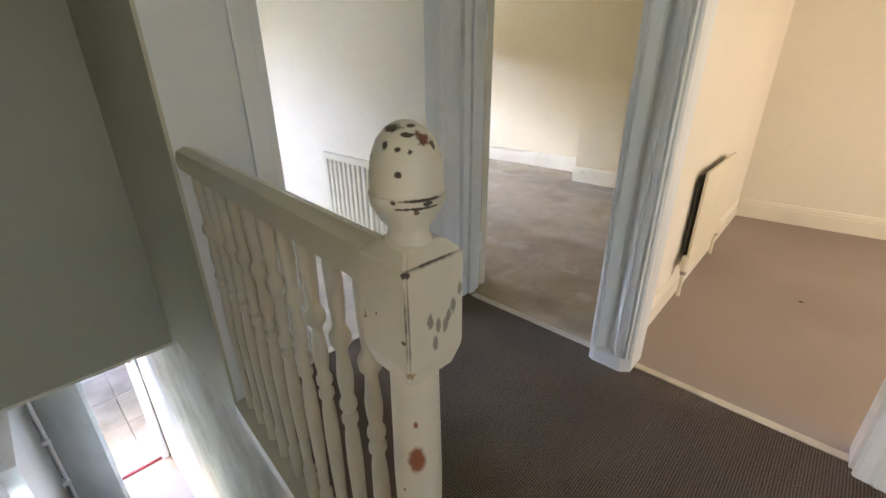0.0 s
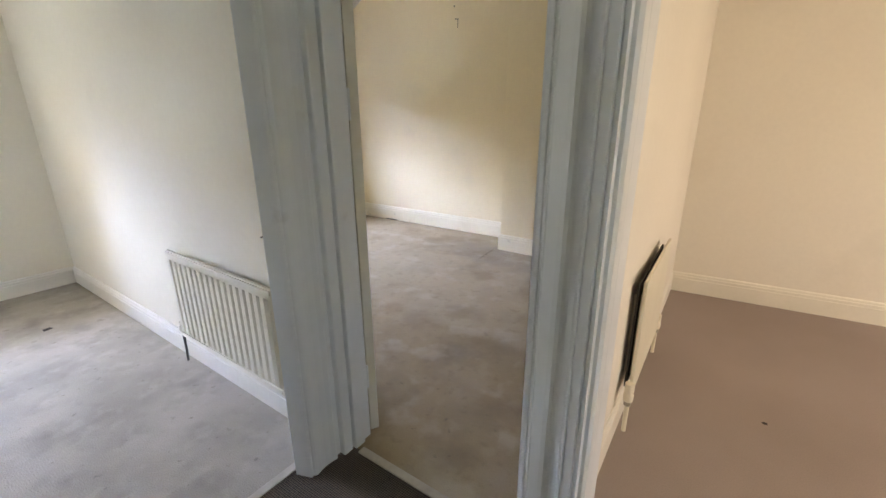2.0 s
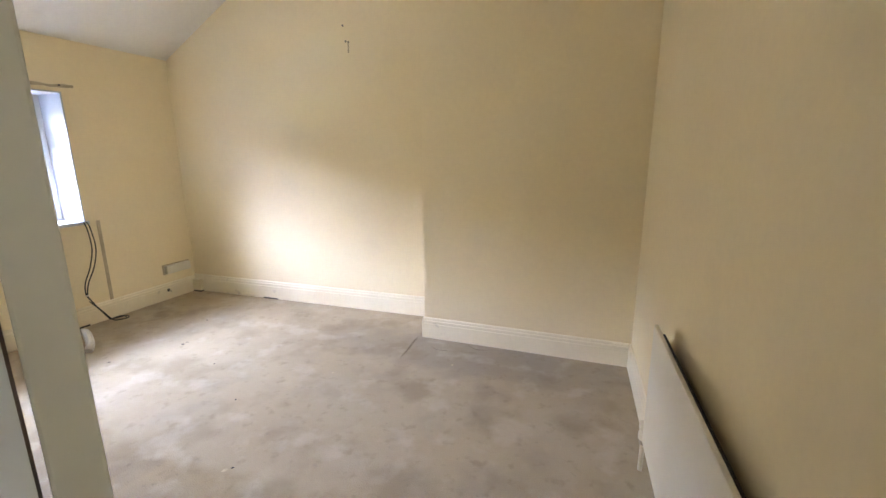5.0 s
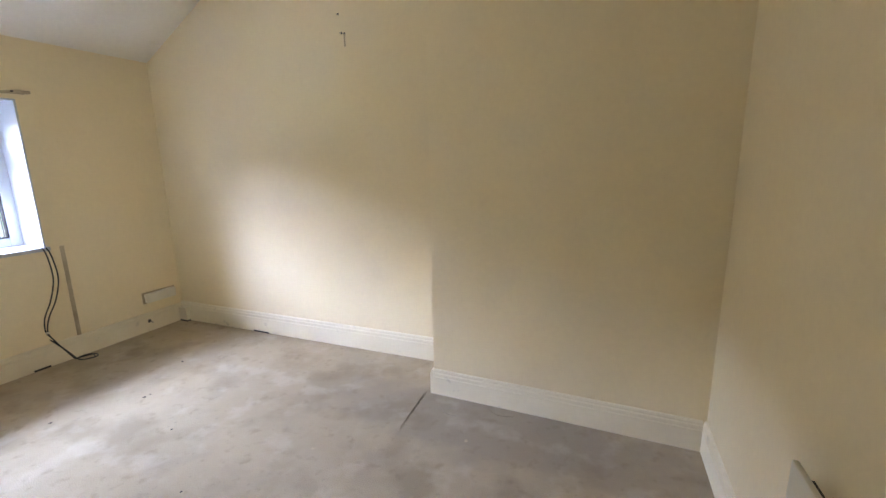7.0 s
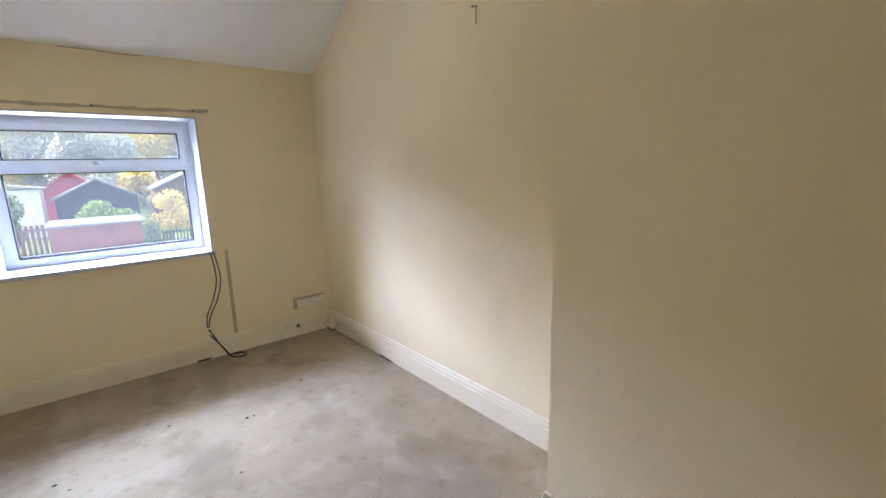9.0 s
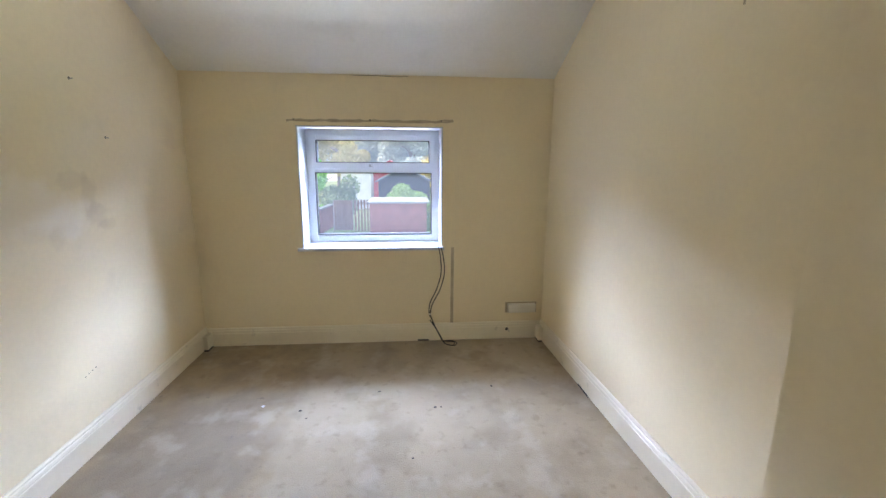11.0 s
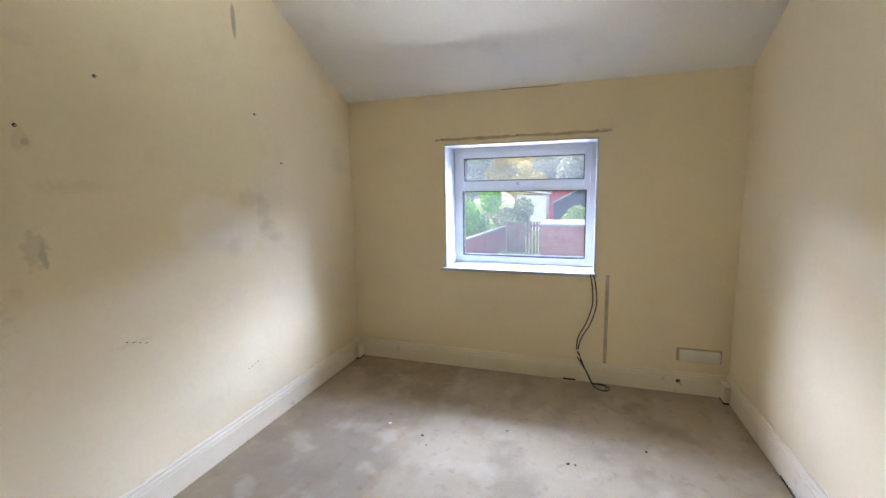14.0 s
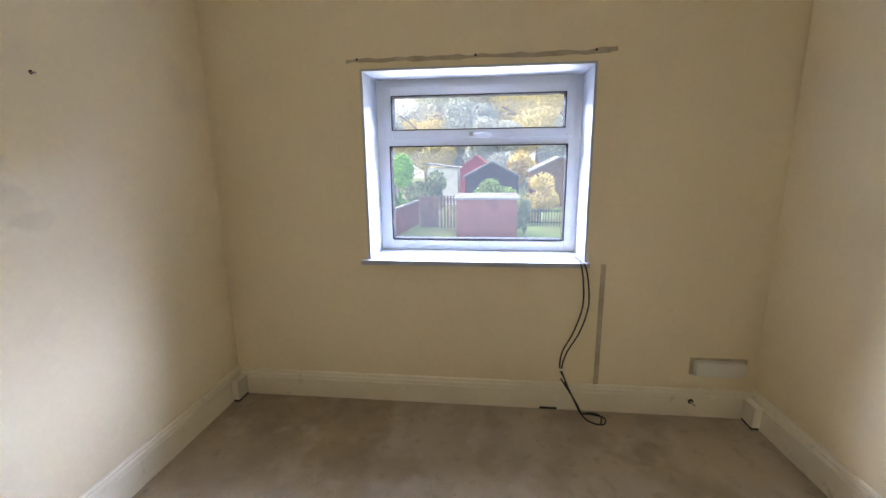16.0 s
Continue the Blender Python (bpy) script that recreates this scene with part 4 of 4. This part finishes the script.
# two brown lumps stand in for the dark pits of carpet dents
for k, (x, y, sz, mt) in enumerate(((-4.222, 4.249, 0.012, "dark"), (-2.782, 4.227, 0.015, "pelmet"), (-2.76, 4.25, 0.008, "dark"), (-2.113, 5.538, 0.012, "pelmet"), (-2.834, 5.176, 0.012, "pelmet"), (-4.202, 5.161, 0.013, "dark"), (-4.20, 5.20, 0.009, "dark"), (-4.432, 4.765, 0.011, "dark"), (-4.134, 4.309, 0.008, "dark"), (-3.7, 5.0, 0.008, "dark"), (-4.45, 5.6, 0.012, "dark"), (-3.2, 4.7, 0.007, "dark"))):
    crumb(x, y, sz, mt, k, "small dark lump for dirt and dents on the beige carpet", "floor dirt")
crumb(-4.295, 3.983, 0.014, "whitewash", 50, "small white flake on the beige carpet", "")
crumb(-0.179, 4.256, 0.013, "dark", 51, "small dark bit of dirt on the mauve carpet", "")
crumb(-4.166, 2.578, 0.03, "dark", 52, "dark scrap on the grey carpet", "")
for pts, r in (([(-2.525, 5.90, -0.002), (-2.52, 5.80, 0.0), (-2.512, 5.68, 0.001), (-2.505, 5.57, -0.001), (-2.498, 5.48, -0.004)], 0.006), ([(-2.36, 5.78, -0.003), (-2.30, 5.73, 0.0), (-2.22, 5.74, -0.003)], 0.006), ([(-2.10, 5.88, -0.003), (-2.02, 5.83, 0.0), (-1.93, 5.85, -0.003)], 0.006)):
    ruck = thing("carpet_ruck", "raised worn ruck in the beige carpet by the chimney breast", "carpet ruck", "carpet rucks")
    part("fold", tube(pts, r, 8), "carpetB", ruck, smooth=True)
    part("dark_line", tube([(x + r * 0.9, y, max(z, 0.0)) for x, y, z in pts], 0.0009, 6), "pelmet", ruck, "thin dark line along the fold")
# dark strip painted in for the shade below the alcove skirting
structure("floor_gap_shade_alcove", box((-4.42, 6.2585, 0.0), (-4.24, 6.2615, 0.012)), "dark", "dark strip for the shaded gap below the alcove skirting", "gap")
rng = random.Random(12)
# brown line paints the faint crack and the shadow at the ceiling's edge
structure("ceiling_edge_line", tube([(WX + 0.001, 4.55 + 0.09 * k, 2.344 + rng.uniform(-0.004, 0.004)) for k in range(6)], 0.0018, 6), "timber", "short thin line for the crack and shadow along the ceiling's edge", "crack")
# dark strip for the shade below the window wall's skirting
structure("floor_gap_shade_west", box((WX + 0.0185, 5.07, 0.0), (WX + 0.021, 5.17, 0.014)), "dark", "dark strip for the shaded gap below the skirting board", "gap")

# ---- balustrade and newel ----
bal = thing("balustrade", "white painted turned balustrade beside the stairs", "balustrade")
RY, NY = 1.738, 1.66   # rail's line at the wall and at the newel
NX = -0.588
RZ = 1.035
part("handrail", prism([(NX - 0.04, NY + d, RZ + z) for d, z in ((-0.032, -0.066), (-0.036, -0.036), (-0.028, -0.011), (0, 0), (0.028, -0.011), (0.036, -0.036), (0.032, -0.066))], (LW - NX + 0.04, RY - NY, 0)), "chipped", bal, smooth=True)
part("string", prism([(LW, RY - 0.05, -0.055), (NX - 0.045, NY - 0.05, -0.055), (NX - 0.045, NY + 0.045, -0.055), (LW, RY + 0.045, -0.055)], (0, 0, 0.065)), "chipped", bal)
structure("wall_stair_apron", prism([(LW, RY - 0.049, -2.0), (NX - 0.045, NY - 0.046, -2.0), (NX - 0.045, SW + 0.01, -2.0), (LW, SW + 0.01, -2.0)], (0, 0, 1.943)), "plaster", "patched bare plaster below the balustrade", "wall")
BALUSTER = [(0.018, 0.0), (0.018, 0.10), (0.0195, 0.115), (0.0135, 0.13), (0.0135, 0.16), (0.0165, 0.28), (0.0185, 0.42), (0.0165, 0.50), (0.0125, 0.535), (0.0185, 0.548), (0.0185, 0.560), (0.0125, 0.574), (0.0190, 0.588), (0.0190, 0.600), (0.0130, 0.614), (0.0165, 0.645), (0.0175, 0.67), (0.0125, 0.728), (0.0125, 0.738), (0.0215, 0.752), (0.0230, 0.764), (0.0215, 0.776), (0.0135, 0.790), (0.0130, 0.800), (0.0165, 0.85), (0.0180, 0.92), (0.0165, 0.965)]
bme = None
nb = 10
for i in range(nb):
    x = NX - 0.155 - 0.1045 * i
    y = NY + (RY - NY) * (x - NX) / (LW - NX)
    if bme is None:
        bme = part("baluster", lathe(BALUSTER, 14), "chipped", bal, smooth=True)
        bme.location = (x, y, 0.01)
    else:
        ob = new("baluster", bme.data)
        ob.parent, ob.location = bal, (x, y, 0.01)

newel = thing("newel_post", "white painted turned newel post with chipped acorn finial", "newel post", at=(NX, NY - 0.02, 0))
newel.rotation_euler = (0, 0, radians(-2))
part("base_block", box((-0.05, -0.05, -0.3), (0.05, 0.05, 0.22), 0.006), "newel", newel)
part("shaft", lathe([(0.044, 0.22), (0.047, 0.31), (0.036, 0.335), (0.033, 0.36), (0.037, 0.45), (0.039, 0.66), (0.036, 0.85), (0.035, 0.925), (0.043, 0.932), (0.047, 0.945), (0.047, 0.962), (0.042, 0.978)], 28), "newel", newel, smooth=True)
bm = box((-0.05, -0.05, 0.912), (0.05, 0.05, 1.052))
low = [f for f in bm.faces if f.normal.z < -0.5 or all(v.co.z < 0.913 for v in f.verts)]
ex = bmesh.ops.extrude_face_region(bm, geom=low)
for v in ex["geom"]:
    if isinstance(v, bmesh.types.BMVert):
        v.co.x *= 0.78
        v.co.y *= 0.78
        v.co.z -= 0.038
bmesh.ops.delete(bm, geom=low, context="FACES_ONLY")
upp = [f for f in bm.faces if all(v.co.z > 1.051 for v in f.verts)]
ex = bmesh.ops.extrude_face_region(bm, geom=upp)
for v in ex["geom"]:
    if isinstance(v, bmesh.types.BMVert):
        v.co.x *= 0.62
        v.co.y *= 0.62
        v.co.z += 0.018
bmesh.ops.delete(bm, geom=upp, context="FACES_ONLY")
bmesh.ops.bevel(bm, geom=list(bm.edges), offset=0.0035, segments=2, affect="EDGES")
part("block", bm, "newel", newel)
part("acorn", lathe([(0.0325, 1.0660), (0.0277, 1.0750), (0.0253, 1.0822), (0.0267, 1.0885), (0.0363, 1.0993), (0.0439, 1.1137), (0.0473, 1.1254), (0.0473, 1.1308), (0.0454, 1.1331), (0.0454, 1.1358), (0.0449, 1.1533), (0.0415, 1.1740), (0.0344, 1.1920), (0.0229, 1.2055), (0.0105, 1.2123), (0.0010, 1.2136)], 36), "newel", newel, smooth=True)

# ---- stairs' lower hall ----
hp = thing("hall_pipe", "white painted upright pipe beside the street door", "pipe")
part("tube", tube([(-4.62, 0.915, -2.6), (-4.62, 0.915, -1.6), (-4.62, 0.915, -0.7)], 0.024, 12), "gloss", hp, smooth=True)
for z in (-2.25, -1.75, -1.25):
    part("bracket", box((-4.655, 0.86, z), (-4.585, 0.95, z + 0.05), 0.006), "gloss", hp)
structure("hall_boxing", box((-4.69, 0.781, -2.6), (-3.3, 0.868, -0.9), 0.004), "hallwhite", "cool white boxed-in panel beside the street door", "panel")
fd = thing("street_door", "pale green boarded street door standing open", "door", kind="structure", at=(-4.70, 0.89, -2.6))
fd.rotation_euler = (0, 0, radians(29))
part("leaf", box((0, -0.02, 0.01), (0.74, 0.016, 2.03), 0.003), "frostdoor", fd)
for i in range(7):
    part("board", box((0.02 + i * 0.101, 0.016, 0.03), (0.112 + i * 0.101, 0.024, 2.01), 0.003), "frostdoor", fd)
ff = thing("street_door_frame", "white street door frame with a low sill", "door frame", kind="structure")
part("jamb", box((-4.86, 1.61, -2.6), (-4.66, 1.675, -0.55), 0.004), "gloss", ff)
part("jamb", box((-4.86, 0.84, -2.6), (-4.69, 0.88, -0.55), 0.004), "gloss", ff)
part("sill", box((-4.90, 0.88, -2.62), (-4.70, 1.61, -2.56), 0.004), "gloss", ff)
part("sill_edge", box((-4.70, 0.88, -2.61), (-4.682, 1.61, -2.575), 0.003), "redroof", ff, "red painted sill edge")

# ---- outdoors ----
structure("ground", box((-900, -900, GND - 0.5), (900, 900, GND)), "grass", "rough grass and soil ground", "ground")
structure("yard_paving", box((-24.0, -0.4, GND - 0.02), (-5.62, 6.2, GND + 0.012)), "paving", "pale concrete back yard", "paving")

path = thing("front_path", "pale concrete slab path outside the street door", "paving")
rng = random.Random(8)
for i in range(5):
    for j in range(3):
        part("slab", box((-5.62 - i * 0.62, 0.55 + j * 0.47, GND + 0.012), (-5.008 - i * 0.62, 1.014 + j * 0.47, GND + 0.05 + rng.uniform(0, 0.006)), 0.005), "paving", path)
for i in range(12):
    part("edging_brick", box((-5.22 - i * 0.235, 1.97, GND + 0.012), (-5.0 - i * 0.235, 2.08, GND + 0.075 + rng.uniform(0, 0.01)), 0.004), "brick", path, "")

shed = thing("brick_outhouse", "red brick outhouse with a flat grey roof", "shed")
part("wall", box((-27.5, 2.95, GND), (-24.8, 6.05, -0.62)), "brick", shed)
part("roof", box((-27.7, 2.85, -0.62), (-24.55, 6.2, -0.53), 0.02), "felt", shed, "flat grey felt roof")

yw = thing("yard_wall", "low red brick yard wall with a pale coping", "wall")
part("wall", prism([(-30.2, 0.15, GND), (-20.0, -1.0, GND), (-20.0, -1.2, GND), (-30.2, -0.05, GND)], (0, 0, 1.45)), "brick", yw)
part("coping", prism([(-30.25, 0.2, GND + 1.45), (-20.0, -0.95, GND + 1.45), (-20.0, -1.25, GND + 1.45), (-30.25, -0.1, GND + 1.45)], (0, 0, 0.07)), "felt", yw)

gate = thing("yard_gate", "dark brown boarded yard gate", "gate")
for i in range(7):
    y = 0.45 + i * 0.165
    part("board", box((-28.4, y, GND + 0.05), (-28.36, y + 0.155, -0.78 - 0.02 * (i % 2)), 0.0), "timber", gate)
part("brace", prism([(-28.359, 0.5, GND + 0.47), (-28.359, 0.62, GND + 0.47), (-28.359, 1.56, GND + 1.5), (-28.359, 1.44, GND + 1.5)], (0.035, 0, 0)), "timber", gate)
for y in (0.42, 1.6):
    part("stile", box((-28.37, y, GND), (-28.31, y + 0.03, -0.76)), "paving", gate)
for z in (GND + 0.35, GND + 1.5):
    part("ledge", box((-28.36, 0.45, z), (-28.32, 1.6, z + 0.12)), "timber", gate)
trel = thing("timber_screen", "slatted brown timber screen", "fence")
for i in range(6):
    part("slat", box((-28.3, 1.72 + i * 0.19, GND), (-28.26, 1.84 + i * 0.19, -0.75)), "timber", trel)
part("rail", box((-28.34, 1.7, -1.05), (-28.30, 2.9, -0.9)), "paving", trel)

rl = thing("steel_fence", "dark green upright bar fence along the grass", "fence")
for i in range(19):
    y = 6.55 + i * 0.165
    part("bar", box((-29.3, y, GND), (-29.25, y + 0.06, -1.62)), "fence", rl)
for z in (GND + 0.2, -1.8):
    part("rail", box((-29.24, 6.5, z), (-29.2, 9.7, z + 0.07)), "fence", rl)

bd = thing("white_board", "white board lying on the yard", "board")
part("board", box((-23.9, 1.55, GND + 0.012), (-23.4, 3.55, GND + 0.16), 0.02), "whitewash", bd)


def gabled(name, label, x0, x1, y0, y1, eave, peak, wall, roof, gable):
    """A shed whose gable faces the window."""
    s = thing(name, label, "shed")
    ym = (y0 + y1) / 2
    part("wall", box((x0, y0, GND), (x1, y1, eave)), wall, s)
    part("gable", prism([(x1 - 0.1, y0, eave), (x1 - 0.1, y1, eave), (x1 - 0.1, ym, peak)], (0.12, 0, 0)), gable, s)
    for a, b, c in (((y0 - 0.25), ym, 1), (y1 + 0.25, ym, -1)):
        part("roof", prism([(x0, a, eave - 0.12), (x0, b, peak), (x0, b, peak + 0.12), (x0, a, eave)], (x1 - x0 + 0.35, 0, 0)), roof, s)
    return s


gabled("garden_shed", "black boarded shed with a grey pitched roof", -44, -39.5, 2.5, 7.0, -0.15, 1.05, "black", "felt", "black")
gabled("garden_shed", "shed with a faded red gable roof", -50, -45.5, 1.2, 5.3, 0.05, 1.55, "redroof", "redroof", "redroof")
gabled("garden_shed", "brown timber shed with a grey roof", -44, -40, 8.2, 12.6, 0.3, 1.35, "timber", "felt", "timber")
wb = thing("white_outhouse", "whitewashed low outhouse with a shallow roof", "shed")
part("wall", box((-44, -0.9, GND), (-41, 1.75, 0.55)), "whitewash", wb)
part("roof", prism([(-44.2, -1.05, 0.9), (-44.2, 2.0, 0.52), (-44.2, 2.0, 0.62), (-44.2, -1.05, 1.0)], (3.5, 0, 0)), "felt", wb)


def leaves(rng, centre, radii, count, size, lumps=9):
    """Many small leaf clumps gathered in uneven lumps."""
    verts, faces = [], []
    spots = []
    for _ in range(lumps):
        d = Vector((rng.gauss(0, 1), rng.gauss(0, 1), rng.gauss(0, 1))).normalized() * rng.uniform(0.25, 0.8)
        spots.append((d, rng.uniform(0.25, 0.5)))
    for _ in range(count):
        d, r = rng.choice(spots)
        p = d + Vector((rng.gauss(0, 1), rng.gauss(0, 1), rng.gauss(0, 1))).normalized() * r * rng.uniform(0.5, 1.0)
        c = Vector((centre[0] + p.x * radii[0], centre[1] + p.y * radii[1], centre[2] + p.z * radii[2]))
        a = Vector((rng.gauss(0, 1), rng.gauss(0, 1), rng.gauss(0, 1))).normalized()
        b = a.cross(Vector((rng.gauss(0, 1), rng.gauss(0, 1), rng.gauss(0, 1)))).normalized()
        s = size * rng.uniform(0.6, 1.4)
        k = len(verts)
        verts += [c - a * s, c - b * s * 0.5, c + a * s, c + b * s * 0.5]
        faces.append((k, k + 1, k + 2, k + 3))
    return verts, faces


def plant(name, label, category, foot, height, radii, material, count, size, seed, group=""):
    rng = random.Random(seed)
    t = thing(name, label, category, group, at=foot)
    top = Vector((0, 0, height - radii[2]))
    tr = tube([(0, 0, 0), (0.03 * height, 0.02 * height, height * 0.35), tuple(top)], 0.035 * radii[0] + 0.03, 8)
    for v in tr.verts:
        f = 1 - 0.6 * v.co.z / height
        v.co.x *= f
        v.co.y *= f
    part("trunk", tr, "bark", t)
    for k in range(4):
        e = top + Vector((rng.uniform(-0.7, 0.7) * radii[0], rng.uniform(-0.7, 0.7) * radii[1], rng.uniform(0.1, 0.6) * radii[2]))
        part("limb", tube([(0, 0, height * 0.3), tuple((top * 0.8 + e * 0.2)), tuple(e)], 0.02 * radii[0] + 0.01, 5), "bark", t)
    vs, fs = leaves(rng, top, radii, count, size)
    me = bpy.data.meshes.new("crown")
    me.from_pydata(vs, [], fs)
    me.materials.append(M[material])
    cr = new("crown", me)
    cr.parent = t
    return t


plant("conifer_bush", "bright green rounded conifer beyond the yard wall", "bush", (-29.6, -1.25, GND), 5.2, (2.0, 2.0, 2.9), "conifer", 24000, 0.09, 3)
plant("garden_bush", "grey green bush beside the white outhouse", "bush", (-33.0, 0.2, GND), 3.4, (1.6, 1.7, 1.8), "shrub", 8000, 0.10, 4)
plant("garden_bush", "low grey green bush over the yard wall", "bush", (-31.5, -0.6, GND), 2.2, (1.0, 1.1, 1.0), "shrub", 2000, 0.09, 14)
plant("garden_shrub", "yellowing shrub behind the green fence", "bush", (-31.0, 7.8, GND), 3.0, (1.2, 1.7, 1.5), "autumn", 5000, 0.08, 5)
plant("garden_shrub", "green brambles behind the outhouse", "bush", (-31.0, 5.2, GND), 2.9, (1.3, 1.9, 1.2), "bramble", 5000, 0.09, 6)
plant("climbing_shrub", "small shrub at the outhouse corner", "bush", (-25.2, 6.45, GND), 2.2, (0.5, 0.5, 1.1), "shrub", 2200, 0.07, 7)
rng = random.Random(77)
for k in range(18):
    row = k % 3
    x = (-58, -66, -76)[row] + rng.uniform(-2.5, 2.5)
    y = -17 + (k // 3) * 7.6 + row * 2.6 + rng.uniform(-1.5, 1.5)
    hh = (9.0, 15.0, 21.0)[row] * rng.uniform(0.85, 1.15)
    # far crowns take the leaf colours with haze painted in
    mt = "hazeautumn" if k in (1, 4, 6, 10, 11, 14) else ("hazewood" if row == 2 or k % 4 == 1 else "hazegreen")
    plant("tree", "autumn tree beyond the sheds with haze painted into its leaves", "tree", (x, y, GND), hh, (hh * 0.42, hh * 0.48, hh * 0.46), mt, 24000, 0.15, 20 + k, "far trees")
plant("tree", "yellow autumn tree behind the sheds", "tree", (-50.5, 8.2, GND), 6.0, (1.6, 1.8, 2.3), "autumn", 2600, 0.2, 90)

# wooded hillside filling gaps beyond the trees, haze painted into its colour
rng = random.Random(5)
verts, faces = [], []
NU, NV = 90, 10
for i in range(NU + 1):
    for j in range(NV + 1):
        f = j / NV
        y = -110 + 230 * i / NU
        crest = 22 + 4 * math.sin(y * 0.05 + 1.0) + 3 * math.sin(y * 0.13)
        verts.append((-92 - 60 * f + rng.uniform(-1.5, 1.5), y + rng.uniform(-1, 1), GND + crest * math.sin(f * math.pi / 2) + (rng.uniform(-1.6, 1.6) if j else -0.5)))
for i in range(NU):
    for j in range(NV):
        k = i * (NV + 1) + j
        faces.append((k, k + NV + 1, k + NV + 2, k + 1))
me = bpy.data.meshes.new("backdrop_hill")
me.from_pydata(verts, [], faces)
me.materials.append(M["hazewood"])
me.shade_smooth()
tagged(new("backdrop_hill", me), "wooded hillside behind the gardens with haze painted into its colour", "hill", "", "structure")
